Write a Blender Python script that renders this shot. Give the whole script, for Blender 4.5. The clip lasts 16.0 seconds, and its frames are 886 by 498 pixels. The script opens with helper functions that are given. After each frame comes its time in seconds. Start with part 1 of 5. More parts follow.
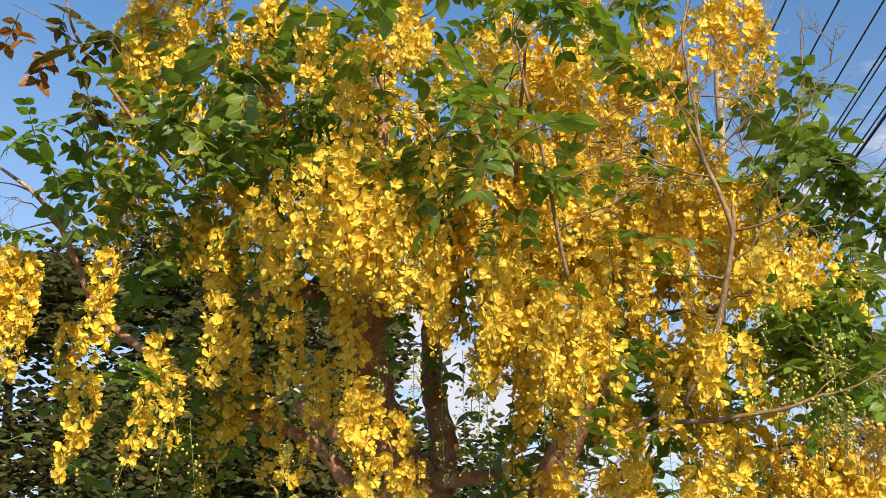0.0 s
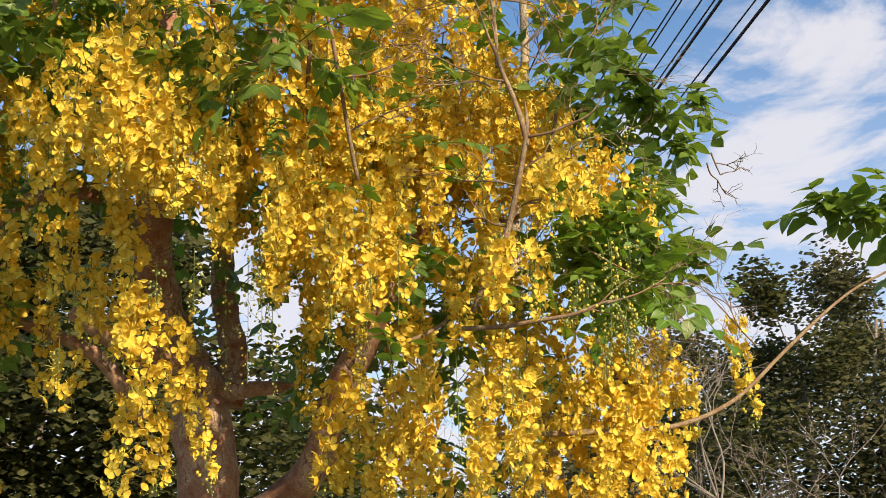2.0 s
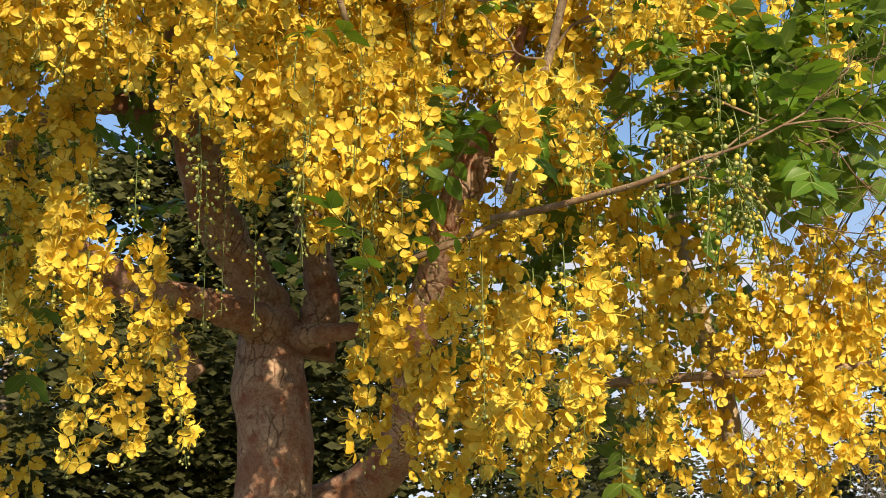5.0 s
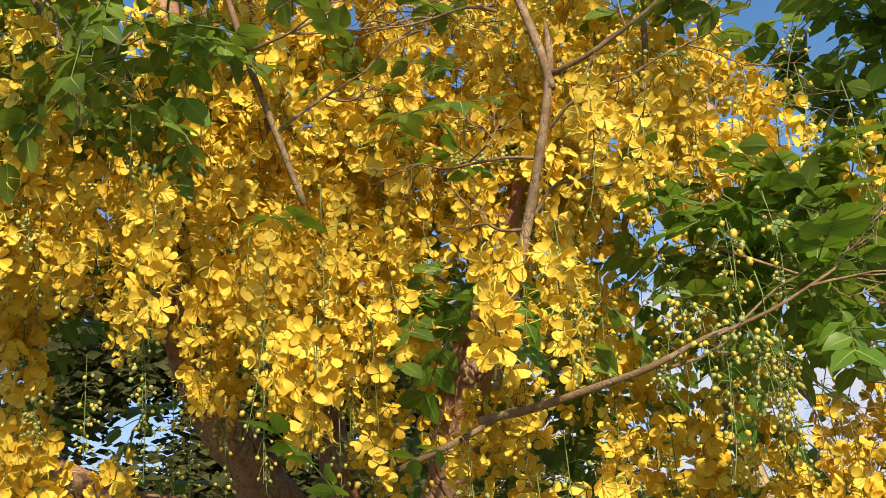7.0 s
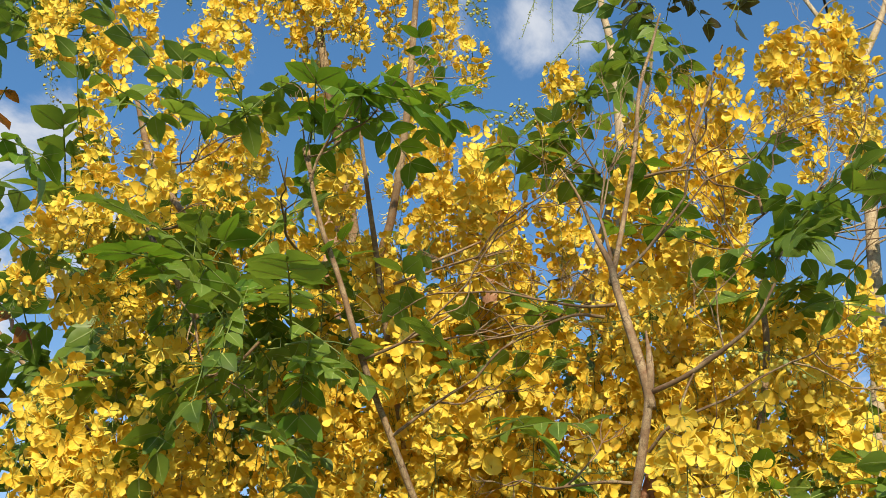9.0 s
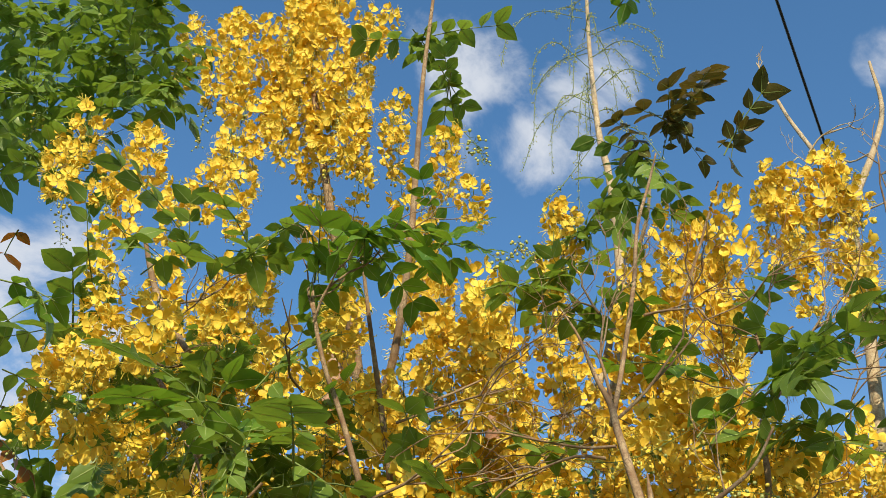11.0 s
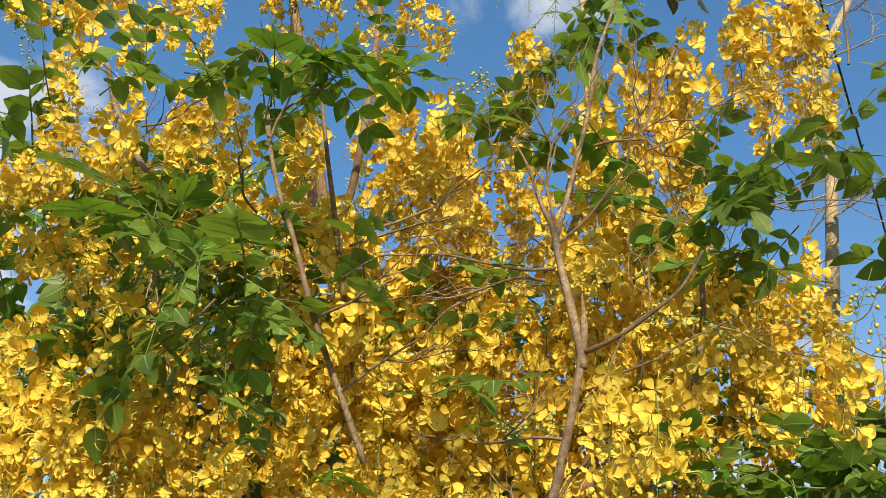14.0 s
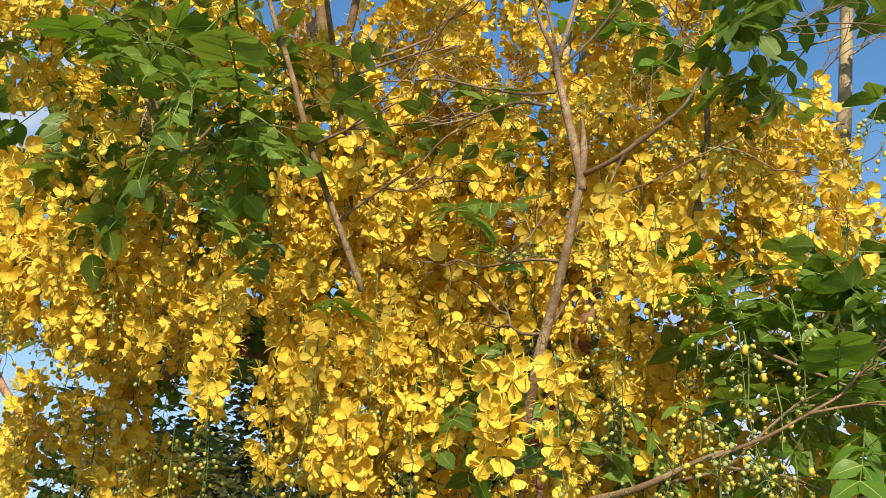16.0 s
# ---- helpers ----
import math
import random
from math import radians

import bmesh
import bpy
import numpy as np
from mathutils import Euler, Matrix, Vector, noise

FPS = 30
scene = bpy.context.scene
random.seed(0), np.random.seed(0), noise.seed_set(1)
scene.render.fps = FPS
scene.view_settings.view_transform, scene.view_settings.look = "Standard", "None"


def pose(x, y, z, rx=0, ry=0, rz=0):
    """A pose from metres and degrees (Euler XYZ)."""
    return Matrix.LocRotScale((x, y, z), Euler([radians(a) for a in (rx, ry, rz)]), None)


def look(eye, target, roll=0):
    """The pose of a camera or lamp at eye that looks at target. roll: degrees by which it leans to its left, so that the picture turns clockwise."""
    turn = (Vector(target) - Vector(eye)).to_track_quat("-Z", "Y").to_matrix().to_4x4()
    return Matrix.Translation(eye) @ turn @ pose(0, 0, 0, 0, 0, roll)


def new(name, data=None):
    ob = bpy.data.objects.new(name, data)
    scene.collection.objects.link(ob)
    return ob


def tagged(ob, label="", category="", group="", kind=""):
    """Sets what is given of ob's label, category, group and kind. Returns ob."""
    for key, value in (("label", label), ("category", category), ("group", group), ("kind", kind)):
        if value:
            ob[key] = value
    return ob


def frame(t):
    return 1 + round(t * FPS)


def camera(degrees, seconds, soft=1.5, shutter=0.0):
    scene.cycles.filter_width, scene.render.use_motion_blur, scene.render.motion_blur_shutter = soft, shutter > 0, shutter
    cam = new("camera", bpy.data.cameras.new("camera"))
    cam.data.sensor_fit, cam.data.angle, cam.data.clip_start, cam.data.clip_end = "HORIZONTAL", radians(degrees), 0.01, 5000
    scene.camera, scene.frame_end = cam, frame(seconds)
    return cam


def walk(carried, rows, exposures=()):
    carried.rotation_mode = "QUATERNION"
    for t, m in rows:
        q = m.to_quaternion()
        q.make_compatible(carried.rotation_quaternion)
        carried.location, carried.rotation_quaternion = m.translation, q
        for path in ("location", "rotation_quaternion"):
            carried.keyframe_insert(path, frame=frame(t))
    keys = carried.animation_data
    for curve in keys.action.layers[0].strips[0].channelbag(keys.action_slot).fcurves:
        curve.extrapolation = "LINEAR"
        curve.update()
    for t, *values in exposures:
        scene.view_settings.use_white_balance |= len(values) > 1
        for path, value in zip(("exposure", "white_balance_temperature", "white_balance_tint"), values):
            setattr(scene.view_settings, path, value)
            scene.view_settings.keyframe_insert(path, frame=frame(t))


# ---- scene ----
cam = camera(41.5, 16.0, soft=0.55)
PATH = [
    (0, (0.0353, 0.0158, 1.4768), (0.0164, 1.8736, 2.2172), 0.09),
    (0.5, (0.0326, 0.0231, 1.4944), (0.0585, 1.8480, 2.3123), -0.28),
    (1, (0.0734, 0.0478, 1.4794), (0.1453, 1.8804, 2.2773), -0.57),
    (1.5, (0.1156, 0.0706, 1.4694), (0.3458, 1.9297, 2.1700), -2.44),
    (2, (0.1288, 0.1380, 1.4573), (0.4187, 2.0192, 2.0713), -1.94),
    (2.5, (0.1966, 0.3821, 1.4870), (0.6272, 2.2081, 2.1800), -1.82),
    (3, (0.3163, 0.5791, 1.5033), (0.7770, 2.4346, 2.0904), -3.93),
    (3.3, (0.4491, 0.6672, 1.5294), (0.6813, 2.5538, 2.1512), -1.25),
    (3.5, (0.5228, 0.7168, 1.5356), (0.7053, 2.5987, 2.1878), 0.30),
    (3.8, (0.5989, 0.7691, 1.5453), (0.6984, 2.6754, 2.1419), -1.77),
    (4, (0.6493, 0.8220, 1.5398), (0.6912, 2.7312, 2.1339), -2.61),
    (4.2, (0.6949, 0.8959, 1.5384), (0.6614, 2.8097, 2.1185), -1.79),
    (6.3, (1.0848, 1.4628, 1.6742), (0.6016, 3.2717, 2.3775), -2.43),
    (6.5, (1.0654, 1.4690, 1.7129), (0.6093, 3.2683, 2.4576), -3.07),
    (7, (1.0248, 1.4860, 1.7458), (0.6115, 3.2681, 2.5542), -4.26),
    (7.5, (1.1140, 1.5049, 1.7902), (0.5386, 3.2157, 2.6516), -2.58),
    (8, (1.2113, 1.5181, 1.8410), (0.4740, 3.1406, 2.7487), -0.05),
    (8.5, (1.2635, 1.4794, 1.9140), (0.4718, 3.0405, 2.8816), 0.59),
    (9, (1.3058, 1.4202, 1.9956), (0.5526, 2.9615, 3.0238), 0.74),
    (9.5, (1.3090, 1.4176, 1.9954), (0.5842, 2.9065, 3.1170), 0.29),
    (9.7, (1.3216, 1.4193, 1.9955), (0.6029, 2.8806, 3.1566), 0.25),
    (11.8, (1.3454, 1.3519, 2.0228), (0.6343, 2.7896, 3.2174), 0.95),
    (12, (1.3545, 1.3555, 2.0178), (0.6418, 2.8090, 3.1923), 0.93),
    (12.5, (1.3687, 1.3711, 2.0140), (0.6265, 2.8490, 3.1387), 1.40),
    (13, (1.3866, 1.3671, 1.9946), (0.6147, 2.8575, 3.0822), 2.22),
    (13.5, (1.4130, 1.3864, 1.9779), (0.6448, 2.9158, 3.0128), 1.91),
    (14, (1.4242, 1.4126, 1.9526), (0.6544, 2.9761, 2.9338), 1.84),
    (14.5, (1.4303, 1.4512, 1.9303), (0.6250, 3.0320, 2.8535), 1.89),
    (15, (1.4202, 1.4843, 1.9073), (0.6059, 3.0870, 2.7838), 1.94),
    (15.5, (1.4195, 1.4973, 1.8948), (0.6055, 3.1219, 2.7305), 2.08),
    (16, (1.4225, 1.4932, 1.8855), (0.5943, 3.1317, 2.6789), 2.14),
]
walk(cam, [(t, look(eye, target, roll)) for t, eye, target, roll in PATH], [(0, 0.46, 6900, 17), (2, 0.44, 6900, 17), (4, 0.36, 6900, 17), (7, 0.33, 6700, 15), (9.5, 0.32, 6500, 10), (12, 0.32, 6500, 10), (16, 0.34, 6500, 10)])

# ---------------------------------------------------------------- light
SUN = Vector((0.44, -0.76, 0.50)).normalized()
world = bpy.data.worlds.new("sky")
scene.world = world
world.use_nodes = True
wn, wl = world.node_tree.nodes, world.node_tree.links
wn.clear()
w_out = wn.new("ShaderNodeOutputWorld")
w_bg = wn.new("ShaderNodeBackground")
w_bg.inputs["Strength"].default_value = 0.12
w_sky = wn.new("ShaderNodeTexSky")
w_sky.sky_type = "NISHITA"
w_sky.sun_disc = False
w_sky.sun_elevation = math.asin(SUN.z)
w_sky.sun_rotation = math.atan2(SUN.x, SUN.y)
w_sky.air_density, w_sky.dust_density, w_sky.ozone_density = 1.0, 0.3, 1.6
w_co = wn.new("ShaderNodeTexCoord")


def wmath(op, a, b=None, c=None):
    n = wn.new("ShaderNodeMath")
    n.operation = op
    for i, v in enumerate((a, b, c)):
        if v is None:
            continue
        if isinstance(v, (int, float)):
            n.inputs[i].default_value = v
        else:
            wl.new(v, n.inputs[i])
    return n.outputs[0]


w_sep = wn.new("ShaderNodeSeparateXYZ")
wl.new(w_co.outputs["Generated"], w_sep.inputs[0])
# clouds lie on a flat layer overhead: direction divided by height
w_h = wmath("ADD", wmath("MAXIMUM", w_sep.outputs["Z"], 0.0), 0.22)
w_u, w_v = wmath("DIVIDE", w_sep.outputs["X"], w_h), wmath("DIVIDE", w_sep.outputs["Y"], w_h)
w_uv = wn.new("ShaderNodeCombineXYZ")
wl.new(w_u, w_uv.inputs[0]), wl.new(w_v, w_uv.inputs[1])


def wnoise(scale, detail, rough, dist, shift):
    mp = wn.new("ShaderNodeMapping")
    mp.inputs["Location"].default_value = shift
    wl.new(w_uv.outputs[0], mp.inputs["Vector"])
    n = wn.new("ShaderNodeTexNoise")
    n.inputs["Scale"].default_value, n.inputs["Detail"].default_value = scale, detail
    n.inputs["Roughness"].default_value, n.inputs["Distortion"].default_value = rough, dist
    wl.new(mp.outputs[0], n.inputs["Vector"])
    return n.outputs[0]


def toward(direction, wide):
    """1 in the middle of a cloud bank that lies in this direction, 0 at its rim."""
    d = Vector(direction).normalized()
    dot = wn.new("ShaderNodeVectorMath")
    dot.operation = "DOT_PRODUCT"
    dot.inputs[1].default_value = d
    wl.new(w_co.outputs["Generated"], dot.inputs[0])
    mr = wn.new("ShaderNodeMapRange")
    mr.interpolation_type = "SMOOTHSTEP"
    mr.inputs["From Min"].default_value = math.cos(radians(wide))
    mr.inputs["From Max"].default_value = 1.0
    wl.new(dot.outputs["Value"], mr.inputs["Value"])
    return mr.outputs[0]


CLOUD_BANKS = [((0.47, 0.82, 0.27), 21, 0.56), ((-0.70, 0.54, 0.48), 11, 0.60), ((-0.196, 0.683, 0.703), 3.6, 0.46), ((-0.284, 0.621, 0.731), 4.6, 0.36), ((0.020, 0.735, 0.678), 2.2, 0.40), ((-0.50, 0.57, 0.65), 5.0, 0.42), ((-0.24, 0.70, 0.65), 4.0, 0.27), ((-0.05, 0.95, 0.10), 24, 0.7)]
w_bank = None
for d, wide, weight in CLOUD_BANKS:
    b = wmath("MULTIPLY", toward(d, wide), weight)
    w_bank = b if w_bank is None else wmath("MAXIMUM", w_bank, b)
w_cloud = wmath("ADD", wmath("SUBTRACT", wmath("MULTIPLY", wnoise(4.2, 9, 0.60, 0.35, (3.1, 1.7, 0)), 1.9), 0.74), w_bank)
w_fac = wn.new("ShaderNodeMapRange")
w_fac.interpolation_type = "SMOOTHSTEP"
w_fac.inputs["From Min"].default_value, w_fac.inputs["From Max"].default_value = 0.50, 0.86
w_fac.inputs["To Max"].default_value = 0.9
wl.new(w_cloud, w_fac.inputs["Value"])
w_mix = wn.new("ShaderNodeMix")
w_mix.data_type = "RGBA"
w_mix.inputs["B"].default_value = (4.9, 5.15, 5.55, 1)
w_haze = wn.new("ShaderNodeMapRange")
w_haze.interpolation_type = "SMOOTHSTEP"
w_haze.inputs["From Min"].default_value, w_haze.inputs["From Max"].default_value = -0.02, 0.56
w_haze.inputs["To Min"].default_value, w_haze.inputs["To Max"].default_value = 0.75, 0.0
wl.new(w_sep.outputs["Z"], w_haze.inputs["Value"])
wl.new(wmath("MAXIMUM", w_fac.outputs[0], w_haze.outputs[0]), w_mix.inputs["Factor"])
w_tint = wn.new("ShaderNodeMix")
w_tint.data_type, w_tint.blend_type = "RGBA", "MULTIPLY"
w_tint.inputs["Factor"].default_value = 1.0
w_tint.inputs["B"].default_value = (0.69, 1.07, 1.25, 1)
wl.new(w_sky.outputs[0], w_tint.inputs["A"])
wl.new(w_tint.outputs["Result"], w_mix.inputs["A"])
wl.new(w_mix.outputs["Result"], w_bg.inputs["Color"])
wl.new(w_bg.outputs[0], w_out.inputs[0])

sun = new("sun", bpy.data.lights.new("sun", "SUN"))
sun.data.energy, sun.data.angle, sun.data.color = 5.0, radians(0.6), (1.0, 0.86, 0.61)
sun.matrix_world = look(tuple(SUN * 30), (0, 0, 0))


# ---------------------------------------------------------------- materials
def material(name, rough=0.6):
    m = bpy.data.materials.new(name)
    m.use_nodes = True
    t = m.node_tree
    bsdf = t.nodes["Principled BSDF"]
    bsdf.inputs["Roughness"].default_value = rough
    return m, t, bsdf


def tex(t, kind, scale, vec=None, **more):
    n = t.nodes.new("ShaderNodeTex" + kind)
    n.inputs["Scale"].default_value = scale
    for k, v in more.items():
        n.inputs[k].default_value = v
    if vec is not None:
        t.links.new(vec, n.inputs["Vector"])
    return n


def ramp(t, fac, stops):
    n = t.nodes.new("ShaderNodeValToRGB")
    els = n.color_ramp.elements
    while len(els) < len(stops):
        els.new(0.5)
    for e, (p, c) in zip(els, stops):
        e.position, e.color = p, (*c, 1)
    t.links.new(fac, n.inputs[0])
    return n.outputs[0]


def mix(t, fac, a, b, blend="MIX"):
    n = t.nodes.new("ShaderNodeMix")
    n.data_type, n.blend_type = "RGBA", blend
    for sock, v in ((n.inputs["Factor"], fac), (n.inputs["A"], a), (n.inputs["B"], b)):
        if isinstance(v, (int, float)):
            sock.default_value = v
        elif isinstance(v, tuple):
            sock.default_value = (*v, 1)
        else:
            t.links.new(v, sock)
    return n.outputs["Result"]


def bump(t, bsdf, height, strength, distance):
    n = t.nodes.new("ShaderNodeBump")
    n.inputs["Strength"].default_value, n.inputs["Distance"].default_value = strength, distance
    t.links.new(height, n.inputs["Height"])
    t.links.new(n.outputs[0], bsdf.inputs["Normal"])


def thin(m, t, bsdf, colour, through_colour, share):
    """Leaf or petal: part of the light passes through it."""
    t.links.new(colour, bsdf.inputs["Base Color"])
    tr = t.nodes.new("ShaderNodeBsdfTranslucent")
    t.links.new(through_colour, tr.inputs["Color"])
    mx = t.nodes.new("ShaderNodeMixShader")
    mx.inputs[0].default_value = share
    t.links.new(bsdf.outputs[0], mx.inputs[1]), t.links.new(tr.outputs[0], mx.inputs[2])
    t.links.new(mx.outputs[0], t.nodes["Material Output"].inputs[0])


def petal_material(name, light, dark, deep):
    m, t, b = material(name, 0.5)
    b.inputs["Specular IOR Level"].default_value = 0.25
    geo = t.nodes.new("ShaderNodeNewGeometry")
    co = t.nodes.new("ShaderNodeTexCoord")
    isl = ramp(t, geo.outputs["Random Per Island"], [(0.0, dark), (0.5, light), (1.0, light)])
    spots = tex(t, "Noise", 160.0, co.outputs["Object"], Detail=3.0)
    col = mix(t, ramp(t, spots.outputs[0], [(0.35, (0.16, 0.16, 0.16)), (0.65, (0, 0, 0))]), isl, dark)
    veins = tex(t, "Noise", 420.0, co.outputs["Object"], Detail=2.0)
    bump(t, b, veins.outputs[0], 0.4, 0.0015)
    thin(m, t, b, col, mix(t, 0.6, col, deep), 0.22)
    return m


PETAL = petal_material("golden_petal", (0.87, 0.665, 0.085), (0.78, 0.49, 0.040), (0.88, 0.42, 0.015))
BUD = petal_material("yellow_bud", (0.80, 0.63, 0.09), (0.66, 0.58, 0.10), (0.6, 0.45, 0.02))
GREEN_BUD = petal_material("green_bud", (0.52, 0.54, 0.19), (0.40, 0.45, 0.14), (0.3, 0.4, 0.03))


def leaf_material(name, dark, light, deep, share=0.35, rough=0.42, gloss=0.4):
    m, t, b = material(name, rough)
    b.inputs["Specular IOR Level"].default_value = gloss
    geo, info, co = t.nodes.new("ShaderNodeNewGeometry"), t.nodes.new("ShaderNodeObjectInfo"), t.nodes.new("ShaderNodeTexCoord")
    isl = ramp(t, geo.outputs["Random Per Island"], [(0.0, dark), (0.6, mid3(dark, light)), (1.0, light)])
    col = mix(t, ramp(t, info.outputs["Random"], [(0.0, (0, 0, 0)), (1.0, (0.5, 0.5, 0.5))]), isl, dark)
    blot = tex(t, "Noise", 45.0, co.outputs["Object"], Detail=4.0)
    col = mix(t, ramp(t, blot.outputs[0], [(0.45, (0, 0, 0)), (0.75, (0.5, 0.5, 0.5))]), col, light)
    fine = tex(t, "Noise", 300.0, co.outputs["Object"], Detail=2.0)
    bump(t, b, fine.outputs[0], 0.3, 0.001)
    thin(m, t, b, col, mix(t, 0.5, col, deep), share)
    return m


def mid3(a, b):
    return tuple((x + y) / 2 for x, y in zip(a, b))


LEAF = leaf_material("green_leaf", (0.072, 0.135, 0.020), (0.205, 0.310, 0.048), (0.34, 0.50, 0.03), 0.4)
YOUNG_LEAF = leaf_material("young_leaf", (0.07, 0.17, 0.015), (0.16, 0.29, 0.03), (0.25, 0.42, 0.015), 0.42)
BRONZE_LEAF = leaf_material("bronze_leaf", (0.055, 0.065, 0.012), (0.14, 0.11, 0.025), (0.2, 0.12, 0.01))
DRY_LEAF = leaf_material("dry_leaf", (0.16, 0.055, 0.012), (0.30, 0.12, 0.02), (0.4, 0.14, 0.01))
FAR_LEAF = leaf_material("wood_foliage", (0.060, 0.062, 0.026), (0.135, 0.125, 0.058), (0.10, 0.12, 0.03), 0.25, 0.8, 0.1)
FAR_LEAF_B = leaf_material("hedge_foliage", (0.044, 0.050, 0.016), (0.120, 0.120, 0.040), (0.12, 0.13, 0.02), 0.28, 0.7, 0.15)


def bark_material(name, base, pale, red, scale, depth):
    m, t, b = material(name, 0.85)
    b.inputs["Specular IOR Level"].default_value = 0.2
    co = t.nodes.new("ShaderNodeTexCoord")
    big = tex(t, "Noise", 7.0 * scale, co.outputs["Object"], Detail=5.0, Roughness=0.6)
    mid = tex(t, "Noise", 26.0 * scale, co.outputs["Object"], Detail=6.0, Roughness=0.65)
    plates = t.nodes.new("ShaderNodeMapping")
    plates.inputs["Scale"].default_value = (1.0, 1.0, 0.42)
    warp = t.nodes.new("ShaderNodeVectorMath")
    warp.operation = "MULTIPLY_ADD"
    wob = tex(t, "Noise", 9.0 * scale, co.outputs["Object"], Detail=3.0)
    warp.inputs[1].default_value = (0.07 / scale, 0.07 / scale, 0.07 / scale)
    t.links.new(wob.outputs["Color"], warp.inputs[0])
    t.links.new(co.outputs["Object"], warp.inputs[2])
    t.links.new(warp.outputs[0], plates.inputs["Vector"])
    cell = tex(t, "Voronoi", 34.0 * scale, plates.outputs[0])
    cell.feature = "DISTANCE_TO_EDGE"
    c = mix(t, ramp(t, big.outputs[0], [(0.42, (0, 0, 0)), (0.58, (1, 1, 1))]), base, pale)
    c = mix(t, ramp(t, mid.outputs[0], [(0.50, (0, 0, 0)), (0.66, (0.8, 0.8, 0.8))]), c, red)
    fine = tex(t, "Noise", 140.0 * scale, co.outputs["Object"], Detail=4.0)
    c = mix(t, ramp(t, fine.outputs[0], [(0.3, (0.6, 0.6, 0.6)), (0.55, (0, 0, 0))]), c, tuple(v * 0.45 for v in base))
    gap = ramp(t, cell.outputs["Distance"], [(0.0, (0.75, 0.75, 0.75)), (0.10, (0, 0, 0))])
    some = ramp(t, big.outputs[0], [(0.50, (0, 0, 0)), (0.60, (1, 1, 1))])
    c = mix(t, mix(t, 1.0, gap, some, "MULTIPLY"), c, tuple(v * 0.3 for v in red))
    t.links.new(c, b.inputs["Base Color"])
    crack = mix(t, some, (1.0, 1.0, 1.0), ramp(t, cell.outputs["Distance"], [(0.0, (0, 0, 0)), (0.12, (1, 1, 1))]))
    bump(t, b, mix(t, 0.5, mid.outputs[0], crack), 0.6, depth)
    return m


BARK = bark_material("trunk_bark", (0.34, 0.175, 0.105), (0.54, 0.38, 0.26), (0.27, 0.085, 0.045), 1.0, 0.012)
TWIG = bark_material("branch_bark", (0.23, 0.145, 0.080), (0.38, 0.28, 0.165), (0.18, 0.085, 0.045), 3.0, 0.003)
PALE = bark_material("pale_bark", (0.40, 0.31, 0.19), (0.52, 0.43, 0.29), (0.30, 0.20, 0.11), 2.0, 0.003)
GREYWOOD = bark_material("grey_bare_wood", (0.24, 0.20, 0.155), (0.36, 0.31, 0.25), (0.20, 0.14, 0.10), 1.0, 0.01)
m_stalk, t_stalk, b_stalk = material("green_stalk", 0.5)
b_stalk.inputs["Base Color"].default_value = (0.135, 0.185, 0.035, 1)
STALK = m_stalk
m_rib, t_rib, b_rib = material("leaf_rib", 0.5)
b_rib.inputs["Base Color"].default_value = (0.26, 0.34, 0.09, 1)
RIB = m_rib
m_thread, t_thread, b_thread = material("brown_stalk", 0.6)
b_thread.inputs["Base Color"].default_value = (0.13, 0.085, 0.03, 1)
THREAD = m_thread
m_wire, t_wire, b_wire = material("black_cable", 0.5)
b_wire.inputs["Base Color"].default_value = (0.012, 0.013, 0.016, 1)
WIRE = m_wire
m_ground, t_ground, b_ground = material("dry_grass_soil", 0.95)
g_co = t_ground.nodes.new("ShaderNodeTexCoord")
g_a = tex(t_ground, "Noise", 0.35, g_co.outputs["Object"], Detail=8.0)
g_b = tex(t_ground, "Noise", 9.0, g_co.outputs["Object"], Detail=6.0)
g_c = mix(t_ground, ramp(t_ground, g_a.outputs[0], [(0.4, (0, 0, 0)), (0.6, (1, 1, 1))]), (0.10, 0.12, 0.035), (0.24, 0.19, 0.11))
g_c = mix(t_ground, ramp(t_ground, g_b.outputs[0], [(0.35, (0.6, 0.6, 0.6)), (0.6, (0, 0, 0))]), g_c, (0.06, 0.055, 0.03))
t_ground.links.new(g_c, b_ground.inputs["Base Color"])
bump(t_ground, b_ground, g_b.outputs[0], 0.6, 0.03)


# ---------------------------------------------------------------- tools for meshes
class Soup:
    """Collects vertices, faces and material numbers, and makes one mesh of them."""

    def __init__(self):
        self.v, self.f, self.m = [], [], []

    def add(self, verts, faces, mat=0):
        n = len(self.v)
        self.v.extend(tuple(p) for p in verts)
        self.f.extend(tuple(i + n for i in f) for f in faces)
        self.m.extend([mat] * len(faces))

    def join(self, other, shift):
        n = len(self.v)
        self.v.extend(other.v)
        self.f.extend(tuple(i + n for i in f) for f in other.f)
        self.m.extend(k + shift for k in other.m)

    def mesh(self, name, mats, smooth=True):
        me = bpy.data.meshes.new(name)
        me.from_pydata(self.v, [], self.f)
        for m in mats:
            me.materials.append(m)
        me.polygons.foreach_set("material_index", self.m)
        me.polygons.foreach_set("use_smooth", [smooth] * len(self.f))
        me.update()
        return me


def frame_of(d):
    d = Vector(d).normalized()
    a = d.cross(Vector((0, 0, 1)))
    if a.length < 0.05:
        a = d.cross(Vector((1, 0, 0)))
    a.normalize()
    return a, d.cross(a), d


